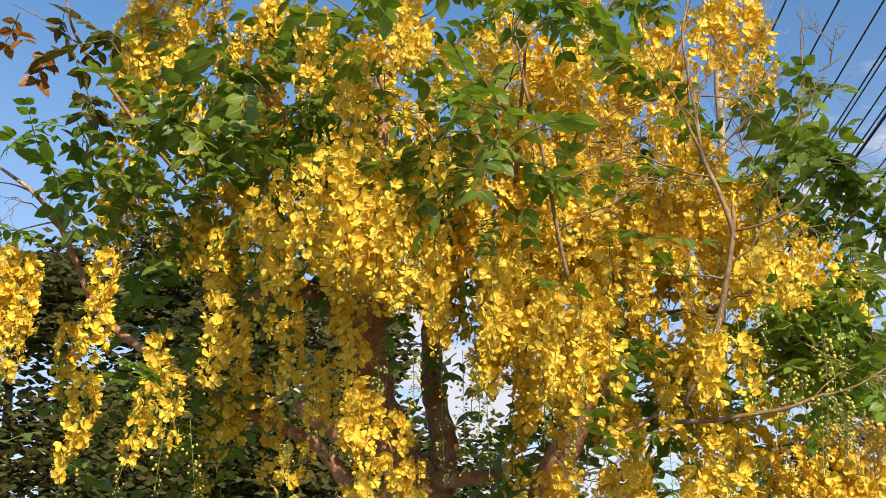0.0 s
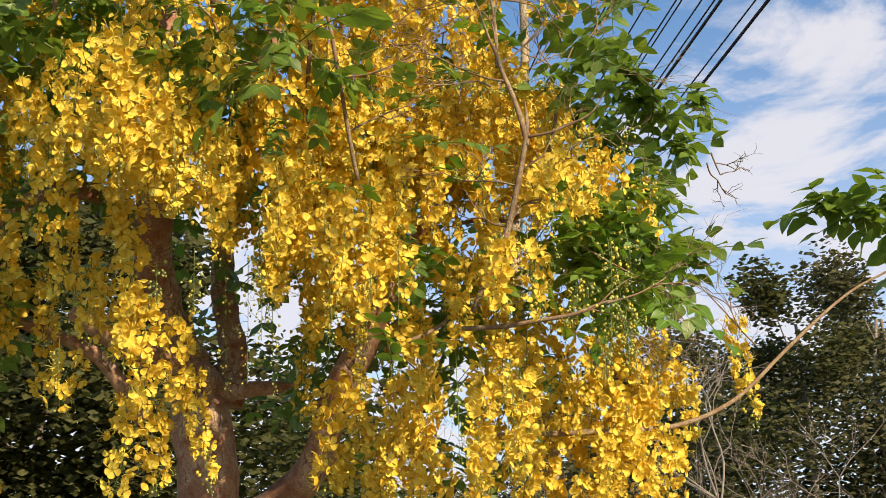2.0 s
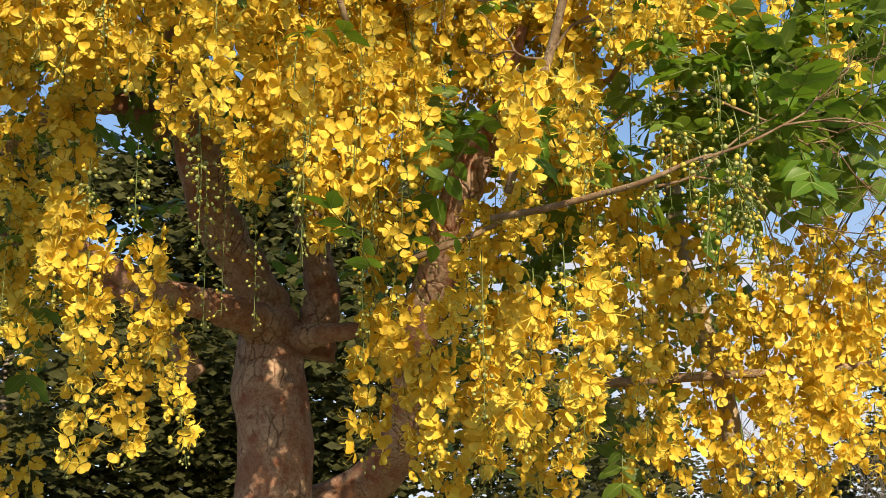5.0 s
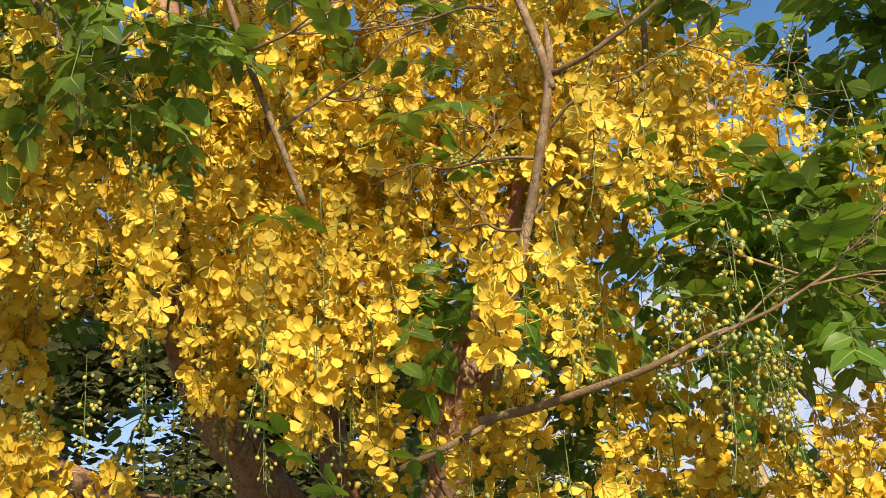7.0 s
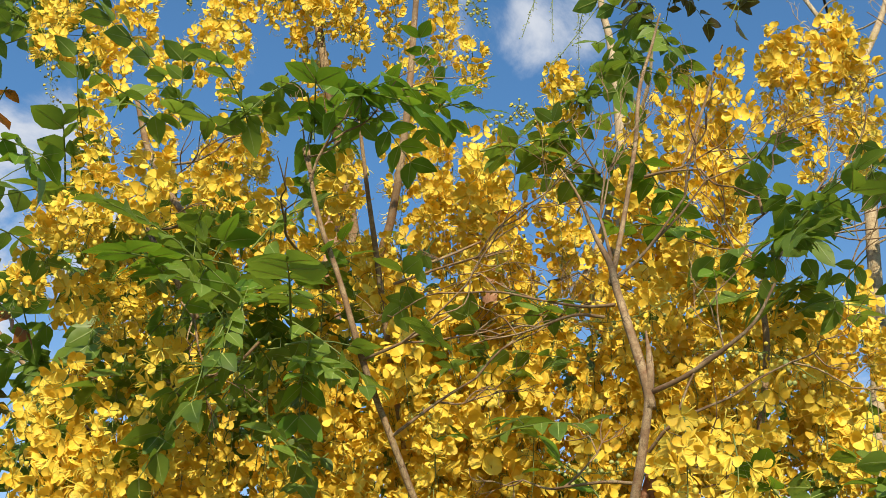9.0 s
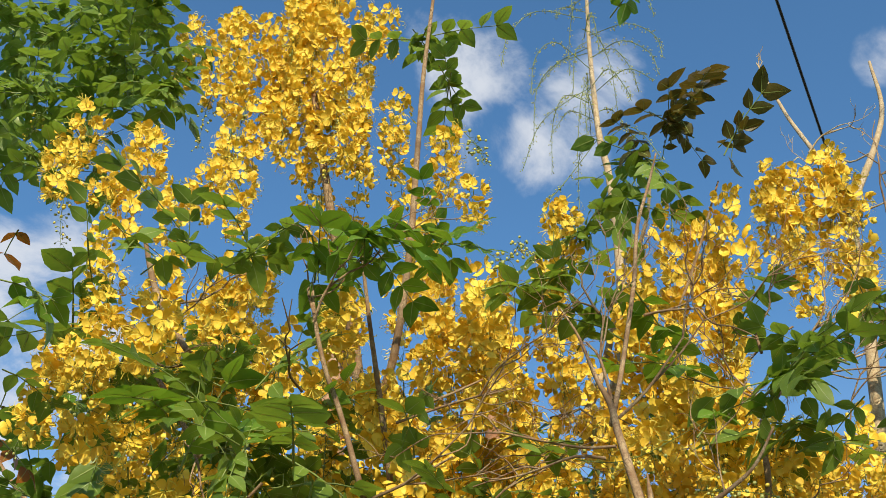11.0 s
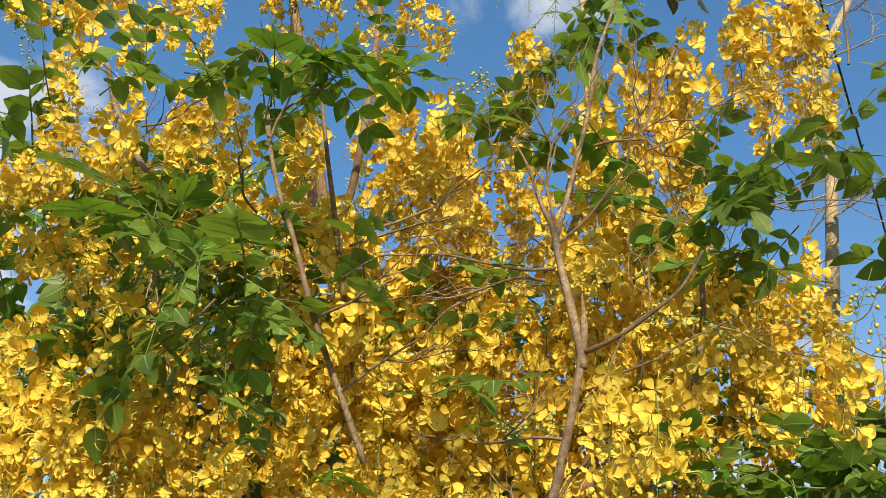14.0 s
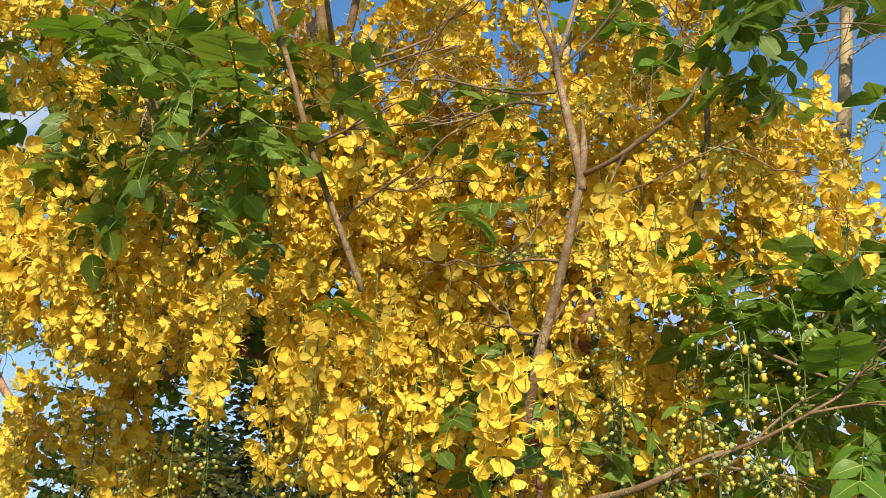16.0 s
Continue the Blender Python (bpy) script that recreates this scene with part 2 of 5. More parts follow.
def smooth_line(pts, steps):
    """Points along a Catmull-Rom curve; each point is (x, y, z, radius)."""
    p = [Vector(q) for q in pts]
    p = [p[0] * 2 - p[1]] + p + [p[-1] * 2 - p[-2]]
    out = []
    for i in range(1, len(p) - 2):
        for s in range(steps):
            u = s / steps
            a, b, c, d = p[i - 1], p[i], p[i + 1], p[i + 2]
            out.append(0.5 * ((2 * b) + (c - a) * u + (2 * a - 5 * b + 4 * c - d) * u * u + (3 * b - a - 3 * c + d) * u ** 3))
    out.append(p[-2])
    return out


def tube(soup, line, sides=7, mat=0, rough=0.0, cap=True, seed=0.0):
    """A tube along points of 4 numbers (place and radius)."""
    rings, prev = [], None
    for i, q in enumerate(line):
        a = Vector(line[max(i - 1, 0)][:3])
        b = Vector(line[min(i + 1, len(line) - 1)][:3])
        d = (b - a).normalized() if (b - a).length > 1e-9 else Vector((0, 0, 1))
        if prev is None:
            x, y, _ = frame_of(d)
        else:
            x = (prev - d * prev.dot(d)).normalized()
            y = d.cross(x)
        prev = x
        c, r = Vector(q[:3]), q[3]
        ring = []
        for k in range(sides):
            th = 2 * math.pi * k / sides
            e = x * math.cos(th) + y * math.sin(th)
            rr = r
            if rough:
                rr *= 1 + rough * noise.noise((c + e * r * 1.5) * (0.45 / max(r, 0.01)) + Vector((seed, 0, 0)))
            ring.append(c + e * rr)
        rings.append(ring)
    verts = [v for ring in rings for v in ring]
    faces = []
    for i in range(len(rings) - 1):
        for k in range(sides):
            k2 = (k + 1) % sides
            faces.append((i * sides + k, i * sides + k2, (i + 1) * sides + k2, (i + 1) * sides + k))
    if cap:
        faces.append(tuple(range(sides - 1, -1, -1)))
        n = (len(rings) - 1) * sides
        faces.append(tuple(n + k for k in range(sides)))
    soup.add(verts, faces, mat)


def link(name, me, parent=None, label="", m=None):
    ob = new(name, me)
    if parent is not None:
        ob.parent = parent
    if m is not None:
        ob.matrix_basis = m
    if label:
        ob["label"] = label
    return ob


def empty(name, place, label, category, group=""):
    ob = new(name)
    ob.location = place
    return tagged(ob, label, category, group)


# ---------------------------------------------------------------- flowers
def petal(soup, c, axis, rad, length, width, cup, rng):
    """A spoon-shaped petal on a short claw from c along rad; axis is the way that the flower faces."""
    side = axis.cross(rad).normalized()
    side = (side + axis * rng.uniform(-0.45, 0.45)).normalized()
    up = rad.cross(side).normalized()
    if up.dot(axis) < 0:
        up = -up
    bow = rng.uniform(0.10, 0.26)
    verts = [c]
    for u, w in ((0.20, 0.20), (0.44, 0.43), (0.70, 0.53), (0.90, 0.39)):
        mid = c + rad * (length * u) + up * (length * (cup * u * u - bow * 4 * u * (1 - u) * 0.5))
        edge = up * (w * rng.uniform(0.10, 0.34) * length)
        verts += [mid - side * (w * width) + edge, mid, mid + side * (w * width) + edge]
    verts.append(c + rad * length + up * (length * (cup + rng.uniform(0.0, 0.10))))
    faces = [(0, 2, 1), (0, 3, 2)]
    for r in range(3):
        k = 1 + 3 * r
        faces += [(k, k + 1, k + 4, k + 3), (k + 1, k + 2, k + 5, k + 4)]
    faces += [(10, 11, 13), (11, 12, 13)]
    soup.add(verts, faces, 0)


def flower(soup, c, axis, size, rng, stamens=True):
    """Five loose petals, no two alike, and three long curled stamens."""
    a, b, d = frame_of(axis)
    th0 = rng.uniform(0, 6.28)
    shut = rng.uniform(0.0, 0.75)
    for k in range(5):
        if rng.random() < 0.07:
            continue
        th = th0 + k * 1.2566 + rng.uniform(-0.28, 0.28)
        rad = ((a * math.cos(th) + b * math.sin(th)) + d * (shut + rng.uniform(-0.35, 0.35))).normalized()
        petal(soup, c + rad * 0.0015, d, rad, size * rng.uniform(0.88, 1.15), size * rng.uniform(0.74, 0.90), rng.uniform(-0.06, 0.28), rng)
    if stamens:
        for k in range(3 if rng.random() < 0.7 else 0):
            e = (a * math.cos(th0 + k * 0.8) + b * math.sin(th0 + k * 0.8))
            pts = [c, c + d * 0.014 + e * 0.003, c + d * 0.027 + e * 0.011, c + d * 0.029 + e * 0.022, c + d * 0.020 + e * 0.028]
            w = d.cross(e).normalized() * 0.0008
            soup.add([q + w * f for q in pts for f in (-1, 1)], [(2 * i, 2 * i + 1, 2 * i + 3, 2 * i + 2) for i in range(4)], 1)


def bud(soup, c, d, r, mat, rng):
    a, b, d = frame_of(d)
    n = 5
    verts = [c - d * r * 0.9]
    for h, s in ((-0.35, 0.85), (0.45, 0.75)):
        for k in range(n):
            th = 6.2832 * k / n + h
            verts.append(c + d * (h * r * 1.1) + (a * math.cos(th) + b * math.sin(th)) * (r * s))
    verts.append(c + d * r * 1.15)
    faces = [(0, 1 + (k + 1) % n, 1 + k) for k in range(n)]
    faces += [(1 + k, 1 + (k + 1) % n, 6 + (k + 1) % n, 6 + k) for k in range(n)]
    faces += [(11, 6 + k, 6 + (k + 1) % n) for k in range(n)]
    soup.add(verts, faces, mat)


def thread(soup, p, q, r, mat):
    a, b, d = frame_of(Vector(q) - Vector(p))
    v = []
    for c in (p, q):
        for k in range(3):
            th = 2.0944 * k
            v.append(Vector(c) + (a * math.cos(th) + b * math.sin(th)) * r)
    soup.add(v, [(0, 1, 4, 3), (1, 2, 5, 4), (2, 0, 3, 5)], mat)


def raceme_plan(length, open_share, wide, rng, step):
    """Where the flowers and buds of one hanging raceme sit: kind, place on the stalk, place, way, size."""
    bend = Vector((rng.uniform(-0.10, 0.10), rng.uniform(-0.10, 0.10), 0))
    sway = Vector((rng.uniform(-1, 1), rng.uniform(-1, 1), 0)) * 0.006
    at = lambda u: Vector((0, 0, -length * u)) + bend * (length * u * u) + sway * math.sin(u * 7.0)
    big = rng.uniform(0.82, 1.14)
    n, th, plan = int(length / step), rng.uniform(0, 6.28), []
    for i in range(n):
        u = (i + 0.5) / n
        th += 2.39996 + rng.uniform(-0.5, 0.5)
        out = Vector((math.cos(th), math.sin(th), 0))
        p = at(u)
        edge = open_share + (rng.uniform(-0.07, 0.07) if open_share else 0.0)
        if u < edge:
            reach = wide * rng.uniform(0.62, 1.18) * (0.70 + 0.30 * min(u / 0.18, 1)) * (1.0 - 0.42 * max(0, u - 0.35))
            q = p + out * reach + Vector((0, 0, -rng.uniform(0.0, 0.030)))
            k = rng.random()
            if k < 0.80:
                way = (out + Vector((rng.uniform(-0.5, 0.5), rng.uniform(-0.5, 0.5), rng.uniform(-1.0, 0.25)))).normalized()
                plan.append(("flower", p, q, way, big * rng.uniform(0.0195, 0.0245)))
            elif k < 0.92:
                plan.append(("bud", p, q, out * 0.3 + Vector((0, 0, -1)), 0.0066 * rng.uniform(0.85, 1.1)))
        else:
            k = min(1.0, max(0.0, (u - open_share) / max(1e-3, 1 - open_share)))
            if rng.random() < 0.62 and k < 0.97:
                q = p + out * (wide * (0.85 - 0.62 * k) * rng.uniform(0.75, 1.15)) + Vector((0, 0, -0.014 - 0.010 * rng.random()))
                plan.append(("bud" if k < 0.55 else "green", p, q, out * 0.4 + Vector((0, 0, -1)), (0.0072 - 0.0046 * k) * rng.uniform(0.85, 1.12)))
    stalk = [(*at(u), 0.0014 - 0.0007 * u) for u in (0, 0.2, 0.4, 0.6, 0.8, 1.0)]
    return stalk, plan


def pedicel(soup, p, q):
    """The thin stalk of a flower, arched over."""
    mid = (p + q) / 2 + Vector((0, 0, 0.006))
    thread(soup, p, mid, 0.0007, 0)
    thread(soup, mid, q, 0.0006, 0)


def raceme_parts(length, open_share, wide, seed, step=0.0105, stamens=True):
    """Stalk, open flowers and buds of one hanging raceme; its origin is where it hangs from."""
    rng = random.Random(seed)
    stalk, open_, buds = Soup(), Soup(), Soup()
    pts, plan = raceme_plan(length, open_share, wide, rng, step)
    tube(stalk, pts, 4, 0, cap=False)
    for kind, p, q, way, size in plan:
        pedicel(stalk, p, q)
        if kind == "flower":
            flower(open_, q, way, size, rng, stamens)
        else:
            bud(buds, q, way, size, 0 if kind == "bud" else 1, rng)
    return stalk, open_, buds


def single_flower(seed):
    rng = random.Random(seed)
    so = Soup()
    flower(so, Vector((0, 0, 0)), Vector((0, 0, 1)), 0.0225, rng, True)
    return so.mesh("flower", [PETAL, BUD])


FLOWERS = [single_flower(60 + i) for i in range(24)]
RACEMES = {}
for key, lengths, share, wide in (("full", (0.12, 0.16, 0.22, 0.30, 0.40), 0.84, 0.032), ("long", (0.24, 0.34, 0.46), 0.60, 0.031), ("bud", (0.16, 0.26, 0.36), 0.0, 0.034)):
    RACEMES[key] = []
    for li, length in enumerate(lengths):
        for s in range(4):
            st, op, bu = raceme_parts(length, share, wide, 100 * li + 17 * s + len(key) * 7, step=0.0058 if key != "bud" else 0.010)
            st.join(op, 1)
            st.join(bu, 2)
            RACEMES[key].append((length, st.mesh("raceme", [STALK, PETAL, BUD, GREEN_BUD])))

# ---------------------------------------------------------------- leaves
def leaflet(soup, base, d, up, length, width, mat, rng):
    """An egg-shaped, pointed leaflet, folded a little along its midrib."""
    d = Vector(d).normalized()
    side = d.cross(Vector(up)).normalized()
    up = side.cross(d)
    fold, droop = rng.uniform(0.05, 0.22), rng.uniform(0.05, 0.35)
    rows = ((0.12, 0.26), (0.35, 0.49), (0.60, 0.44), (0.83, 0.22))
    verts = [base]
    for u, w in rows:
        mid = base + d * (length * u) - up * (droop * length * u * u)
        wave = rng.uniform(-0.03, 0.03) * length
        verts += [mid - side * (w * width) + up * (fold * w * width + wave), mid, mid + side * (w * width) + up * (fold * w * width - wave)]
    verts.append(base + d * length - up * (droop * length * 1.05))
    faces = [(0, 1, 2), (0, 2, 3)]
    for r in range(3):
        a = 1 + 3 * r
        faces += [(a, a + 3, a + 4, a + 1), (a + 1, a + 4, a + 5, a + 2)]
    faces += [(10, 13, 11), (11, 13, 12)]
    soup.add(verts, faces, mat)
    # the paler midrib, proud of the blade on both sides
    for lift in (0.0005, -0.0005):
        rib = []
        for p, w in ((verts[0], 0.026), (verts[2], 0.024), (verts[5], 0.020), (verts[8], 0.015), (verts[11], 0.008)):
            rib += [p - side * (w * width) + up * lift, p + side * (w * width) + up * lift]
        soup.add(rib, [(2 * i, 2 * i + 1, 2 * i + 3, 2 * i + 2) for i in range(4)], 2)


def compound_leaf(length, pairs, size, seed, mat, name="leaf"):
    """A pinnate leaf: rachis along +x, drooping, with pairs of leaflets."""
    rng = random.Random(seed)
    so = Soup()
    sag = rng.uniform(0.15, 0.4)
    at = lambda u: Vector((length * u, 0, -sag * length * u * u))
    tube(so, [(*at(u), 0.0016 - 0.0008 * u) for u in (0, 0.33, 0.66, 1.0)], 4, 1, cap=False)
    for i in range(pairs):
        u = 0.25 + 0.75 * (i + rng.uniform(-0.15, 0.15)) / max(1, pairs - 1) * 0.97
        p = at(u)
        s = size * (0.8 + 0.35 * (i / max(1, pairs - 1))) * rng.uniform(0.85, 1.15)
        for sg in (-1, 1):
            if rng.random() < 0.08:
                continue
            fwd = rng.uniform(0.35, 0.8) + 0.4 * (i == pairs - 1)
            d = Vector((fwd, sg * 1.0, rng.uniform(-0.75, 0.05)))
            upv = Vector((rng.uniform(-0.4, 0.4), sg * rng.uniform(-0.5, 0.2), 1))
            leaflet(so, p, d, upv, s, s * rng.uniform(0.58, 0.70), 0, rng)
    return so.mesh(name, [mat, STALK, RIB])


LEAVES = {k: [compound_leaf(L, n, s, 31 * i + j, m) for i, (L, n, s) in enumerate(((0.105, 3, 0.040), (0.135, 4, 0.043), (0.165, 5, 0.045), (0.08, 2, 0.044))) for j in range(3)]
          for k, m in (("green", LEAF), ("young", YOUNG_LEAF), ("bronze", BRONZE_LEAF), ("dry", DRY_LEAF))}

# ---------------------------------------------------------------- the flowering tree
tree = empty("golden_shower_tree", (-0.15, 4.33, 0), "golden shower tree hung with dense yellow flower racemes and green leaves", "tree")
ORIGIN = Vector(tree.location)
trng = random.Random(5)
LEAF_PLACES, RACEME_PLACES = [], []


def limb(name, pts, mat, label="", sides=8, steps=5, rough=0.12):
    so = Soup()
    line = smooth_line([(x - ORIGIN.x, y - ORIGIN.y, z - ORIGIN.z, r) for x, y, z, r in pts], steps)
    tube(so, line, sides, 0, rough, seed=pts[0][0] * 7.3)
    return link(name, so.mesh(name, [mat]), tree, label)


def hang(place, length, kind="full"):
    """One raceme under the tree, of about the given length."""
    some = sorted(RACEMES[kind], key=lambda r: abs(r[0] - length))[:4]
    ln, st = some[trng.randrange(4)]
    k = length / ln
    kw = max(0.85, min(1.12, k))
    m = Matrix.Translation(Vector(place) - ORIGIN) @ Matrix.Rotation(trng.uniform(-0.07, 0.07), 4, "Y") @ Matrix.Rotation(trng.uniform(-0.07, 0.07), 4, "X") @ Matrix.Rotation(trng.uniform(0, 6.28), 4, "Z") @ Matrix.Diagonal((kw, kw, k, 1))
    RACEME_PLACES.append((m, st, length, kind))


def fine_raceme(m, length, seed, kind):
    """A raceme of the front row, each open flower a piece of its own."""
    rng = random.Random(seed)
    loc, rot, scale = m.decompose()
    st = Soup()
    pts, plan = raceme_plan(length, 0.84 if kind == "full" else 0.60, 0.032 * scale.x, rng, 0.0058)
    tube(st, pts, 5, 0, cap=False)
    for what, p, q, way, size in plan:
        pedicel(st, p, q)
        if what != "flower":
            bud(st, q, way, size, 1 if what == "bud" else 2, rng)
    r = link("raceme", st.mesh("raceme", [STALK, BUD, GREEN_BUD]), tree, "bright raceme of open golden flowers", m=Matrix.Translation(loc) @ rot.to_matrix().to_4x4())
    for what, p, q, way, size in plan:
        if what == "flower":
            a, b2, d = frame_of(way)
            fm = Matrix((a, b2, d)).transposed().to_4x4()
            fm.translation = q
            link("flower", FLOWERS[rng.randrange(24)], r, m=fm @ Matrix.Rotation(rng.uniform(0, 6.28), 4, "Z") @ Matrix.Scale(size / 0.0225, 4))


def leaf_at(place, direction, kind="green", scale=1.0, which=None, roll=0.0):
    d = Vector(direction).normalized()
    y = Vector((0, 0, 1)).cross(d)
    y = y.normalized() if y.length > 0.05 else Vector((0, 1, 0))
    z = d.cross(y)
    rot = Matrix((d, y, z)).transposed().to_4x4()
    me = LEAVES[kind][trng.randrange(12) if which is None else which]
    m = Matrix.Translation(Vector(place) - ORIGIN) @ rot @ Matrix.Rotation(roll, 4, "X") @ Matrix.Scale(scale, 4)
    LEAF_PLACES.append((m, me))


def clump(place, radius, count, kind="green", scale=1.0, out=(0, 0, 0.2)):
    """Leaves that spring from a few twigs round a place."""
    for i in range(count):
        d = Vector((trng.gauss(0, 1), trng.gauss(0, 1), trng.gauss(0, 0.7))).normalized()
        p = Vector(place) + d * (radius * (trng.random() ** 0.5) * 0.85 - 0.085 * scale)
        leaf_at(p, (d + Vector(out)).normalized(), kind, scale * trng.uniform(0.8, 1.15), roll=trng.uniform(-0.5, 0.5))


def twigs(foot, way, length, forks, mat):
    """A bare forking twig."""
    rng = random.Random(int(foot[0] * 977 + foot[2] * 131 + forks))
    so = Soup()

    def grow(p, d, ln, r, left):
        q = p + d * ln
        mid = (p + q) / 2 + Vector((rng.gauss(0, 1), rng.gauss(0, 1), rng.gauss(0, 1))) * ln * 0.08
        tube(so, smooth_line([(*p, r), (*mid, r * 0.85), (*q, r * 0.6)], 3), 5, 0, cap=False)
        if left > 0 and r > 0.0007:
            for _ in range(2):
                nd = (d + Vector((rng.gauss(0, 0.5), rng.gauss(0, 0.4), rng.gauss(0.05, 0.5)))).normalized()
                grow(q if rng.random() < 0.6 else mid, nd, ln * rng.uniform(0.55, 0.95), r * 0.7, left - 1)

    grow(Vector(foot) - ORIGIN, Vector(way).normalized(), length * 0.5, 0.0034, min(forks, 5))
    return link("twig", so.mesh("twig", [mat]), tree)


def bud_string(pts, young=False):
    """A thin green raceme whose small round buds are still closed; a young one bears specks of buds."""
    rng = random.Random(int(abs(pts[0][0]) * 1013 + pts[-1][2] * 37))
    st = Soup()
    line = smooth_line([(x - ORIGIN.x, y - ORIGIN.y, z - ORIGIN.z, 0.0016) for x, y, z in pts], 6)
    line = [(*q[:3], (0.0017 if young else 0.0011) - 0.0005 * i / len(line)) for i, q in enumerate(line)]
    tube(st, line, 5, 0, cap=False)
    n = len(line)
    for i in range(n // 4, n):
        for _ in range(3):
            p = Vector(line[i][:3]).lerp(Vector(line[max(0, i - 1)][:3]), rng.random())
            k = (i - n // 4) / max(1, n - n // 4)
            out = Vector((rng.gauss(0, 1), rng.gauss(0, 1), rng.gauss(-0.3, 0.6))).normalized()
            q = p + out * (0.016 - 0.006 * k if young else 0.036 - 0.020 * k) * rng.uniform(0.6, 1.2)
            pedicel(st, p, q)
            bud(st, q, out + Vector((0, 0, -1)), (0.0034 - 0.0012 * k if young else 0.0058 - 0.0026 * k) * rng.uniform(0.8, 1.15), 1 if rng.random() < (0.0 if young else 0.35) else 2, rng)
    return link("bud_string", st.mesh("bud_string", [STALK, BUD, GREEN_BUD]), tree, "green string of closed round buds")


# limbs and branches: place and radius along each
limb("trunk", [(-0.150, 4.330, -0.050, 0.1500), (-0.120, 4.330, 0.900, 0.1313), (-0.085, 4.312, 1.852, 0.1100), (-0.110, 4.312, 2.151, 0.1000), (-0.147, 4.438, 2.314, 0.0950), (-0.175, 4.438, 2.422, 0.0775), (-0.231, 4.375, 2.535, 0.0725), (-0.274, 4.250, 2.661, 0.0675), (-0.279, 4.125, 2.814, 0.0650), (-0.269, 4.000, 2.975, 0.0600), (-0.271, 3.938, 3.160, 0.0525), (-0.251, 3.875, 3.436, 0.0450), (-0.210, 3.812, 3.791, 0.0350)], BARK, "reddish-brown cracked trunk with pale patches", sides=18, steps=9, rough=0.24)
limb("limb", [(-0.041, 4.500, 2.264, 0.0750), (-0.005, 4.500, 2.458, 0.0525), (-0.050, 4.500, 2.681, 0.0450), (-0.050, 4.438, 2.893, 0.0425), (0.020, 4.312, 3.175, 0.0375), (0.107, 4.188, 3.481, 0.0325), (0.151, 4.125, 3.876, 0.0275)], BARK, "", sides=18, steps=9, rough=0.24)
limb("limb", [(-0.076, 4.375, 2.286, 0.0750), (-0.130, 4.250, 2.315, 0.0550), (-0.200, 4.125, 2.329, 0.0450), (-0.291, 4.000, 2.341, 0.0375), (-0.365, 3.938, 2.366, 0.0325), (-0.500, 3.875, 2.452, 0.0225)], BARK, "", sides=18, steps=9, rough=0.24)
limb("limb", [(-0.295, 4.250, 2.166, 0.0349), (-0.460, 4.188, 2.379, 0.0264), (-0.701, 4.125, 2.478, 0.0217), (-0.816, 4.062, 2.545, 0.0193), (-0.971, 4.000, 2.621, 0.0170), (-1.212, 3.938, 2.791, 0.0139), (-1.349, 3.812, 3.065, 0.0101), (-1.442, 3.750, 3.180, 0.0077), (-1.576, 3.750, 3.280, 0.0055)], BARK, "", sides=18, steps=9, rough=0.24)
limb("stub", [(-0.068, 4.375, 2.281, 0.0500), (0.053, 4.275, 2.276, 0.0300), (0.150, 4.255, 2.279, 0.0230), (0.215, 4.240, 2.284, 0.0050)], BARK, "broken stub of dead wood", sides=18, steps=9, rough=0.24)
limb("limb", [(-0.394, 4.188, 2.874, 0.0425), (-0.475, 4.125, 2.942, 0.0375), (-0.573, 4.062, 2.931, 0.0325), (-0.685, 4.000, 2.871, 0.0250), (-0.801, 4.000, 2.769, 0.0175)], BARK, "", sides=18, steps=9, rough=0.24)
limb("limb", [(-0.122, 4.500, 1.789, 0.0750), (0.106, 4.500, 1.865, 0.0650), (0.289, 4.312, 2.005, 0.0600), (0.349, 4.125, 2.200, 0.0550), (0.495, 3.875, 2.482, 0.0475), (0.560, 3.812, 2.601, 0.0425), (0.624, 3.750, 2.702, 0.0240), (0.690, 3.680, 2.860, 0.0110)], BARK, "", sides=18, steps=9, rough=0.24)
limb("branch", [(0.686, 3.243, 2.287, 0.0084), (0.731, 3.187, 2.394, 0.0084), (0.765, 3.142, 2.466, 0.0089), (0.797, 3.142, 2.577, 0.0084), (0.828, 3.142, 2.706, 0.0077), (0.846, 3.142, 2.810, 0.0071), (0.845, 3.142, 2.889, 0.0016)], TWIG, "", sides=8)
limb("branch", [(0.842, 3.142, 2.749, 0.0084), (0.836, 3.142, 2.805, 0.0084), (0.814, 3.152, 2.904, 0.0077), (0.791, 3.175, 2.994, 0.0069), (0.777, 3.187, 3.062, 0.0063), (0.754, 3.187, 3.123, 0.0042), (0.726, 3.187, 3.219, 0.0028), (0.693, 3.187, 3.292, 0.0017)], TWIG, "", sides=8)
limb("branch", [(0.777, 3.187, 3.018, 0.0056), (0.791, 3.243, 3.171, 0.0049), (0.799, 3.355, 3.425, 0.0049), (0.806, 3.411, 3.615, 0.0042), (0.835, 3.434, 3.737, 0.0035), (0.856, 3.468, 3.859, 0.0021)], TWIG, "", sides=8)
limb("branch", [(0.844, 3.142, 2.777, 0.0049), (0.913, 3.119, 2.786, 0.0042), (0.988, 3.096, 2.813, 0.0035), (1.033, 3.096, 2.846, 0.0028), (1.071, 3.096, 2.904, 0.0021)], TWIG, "", sides=8)
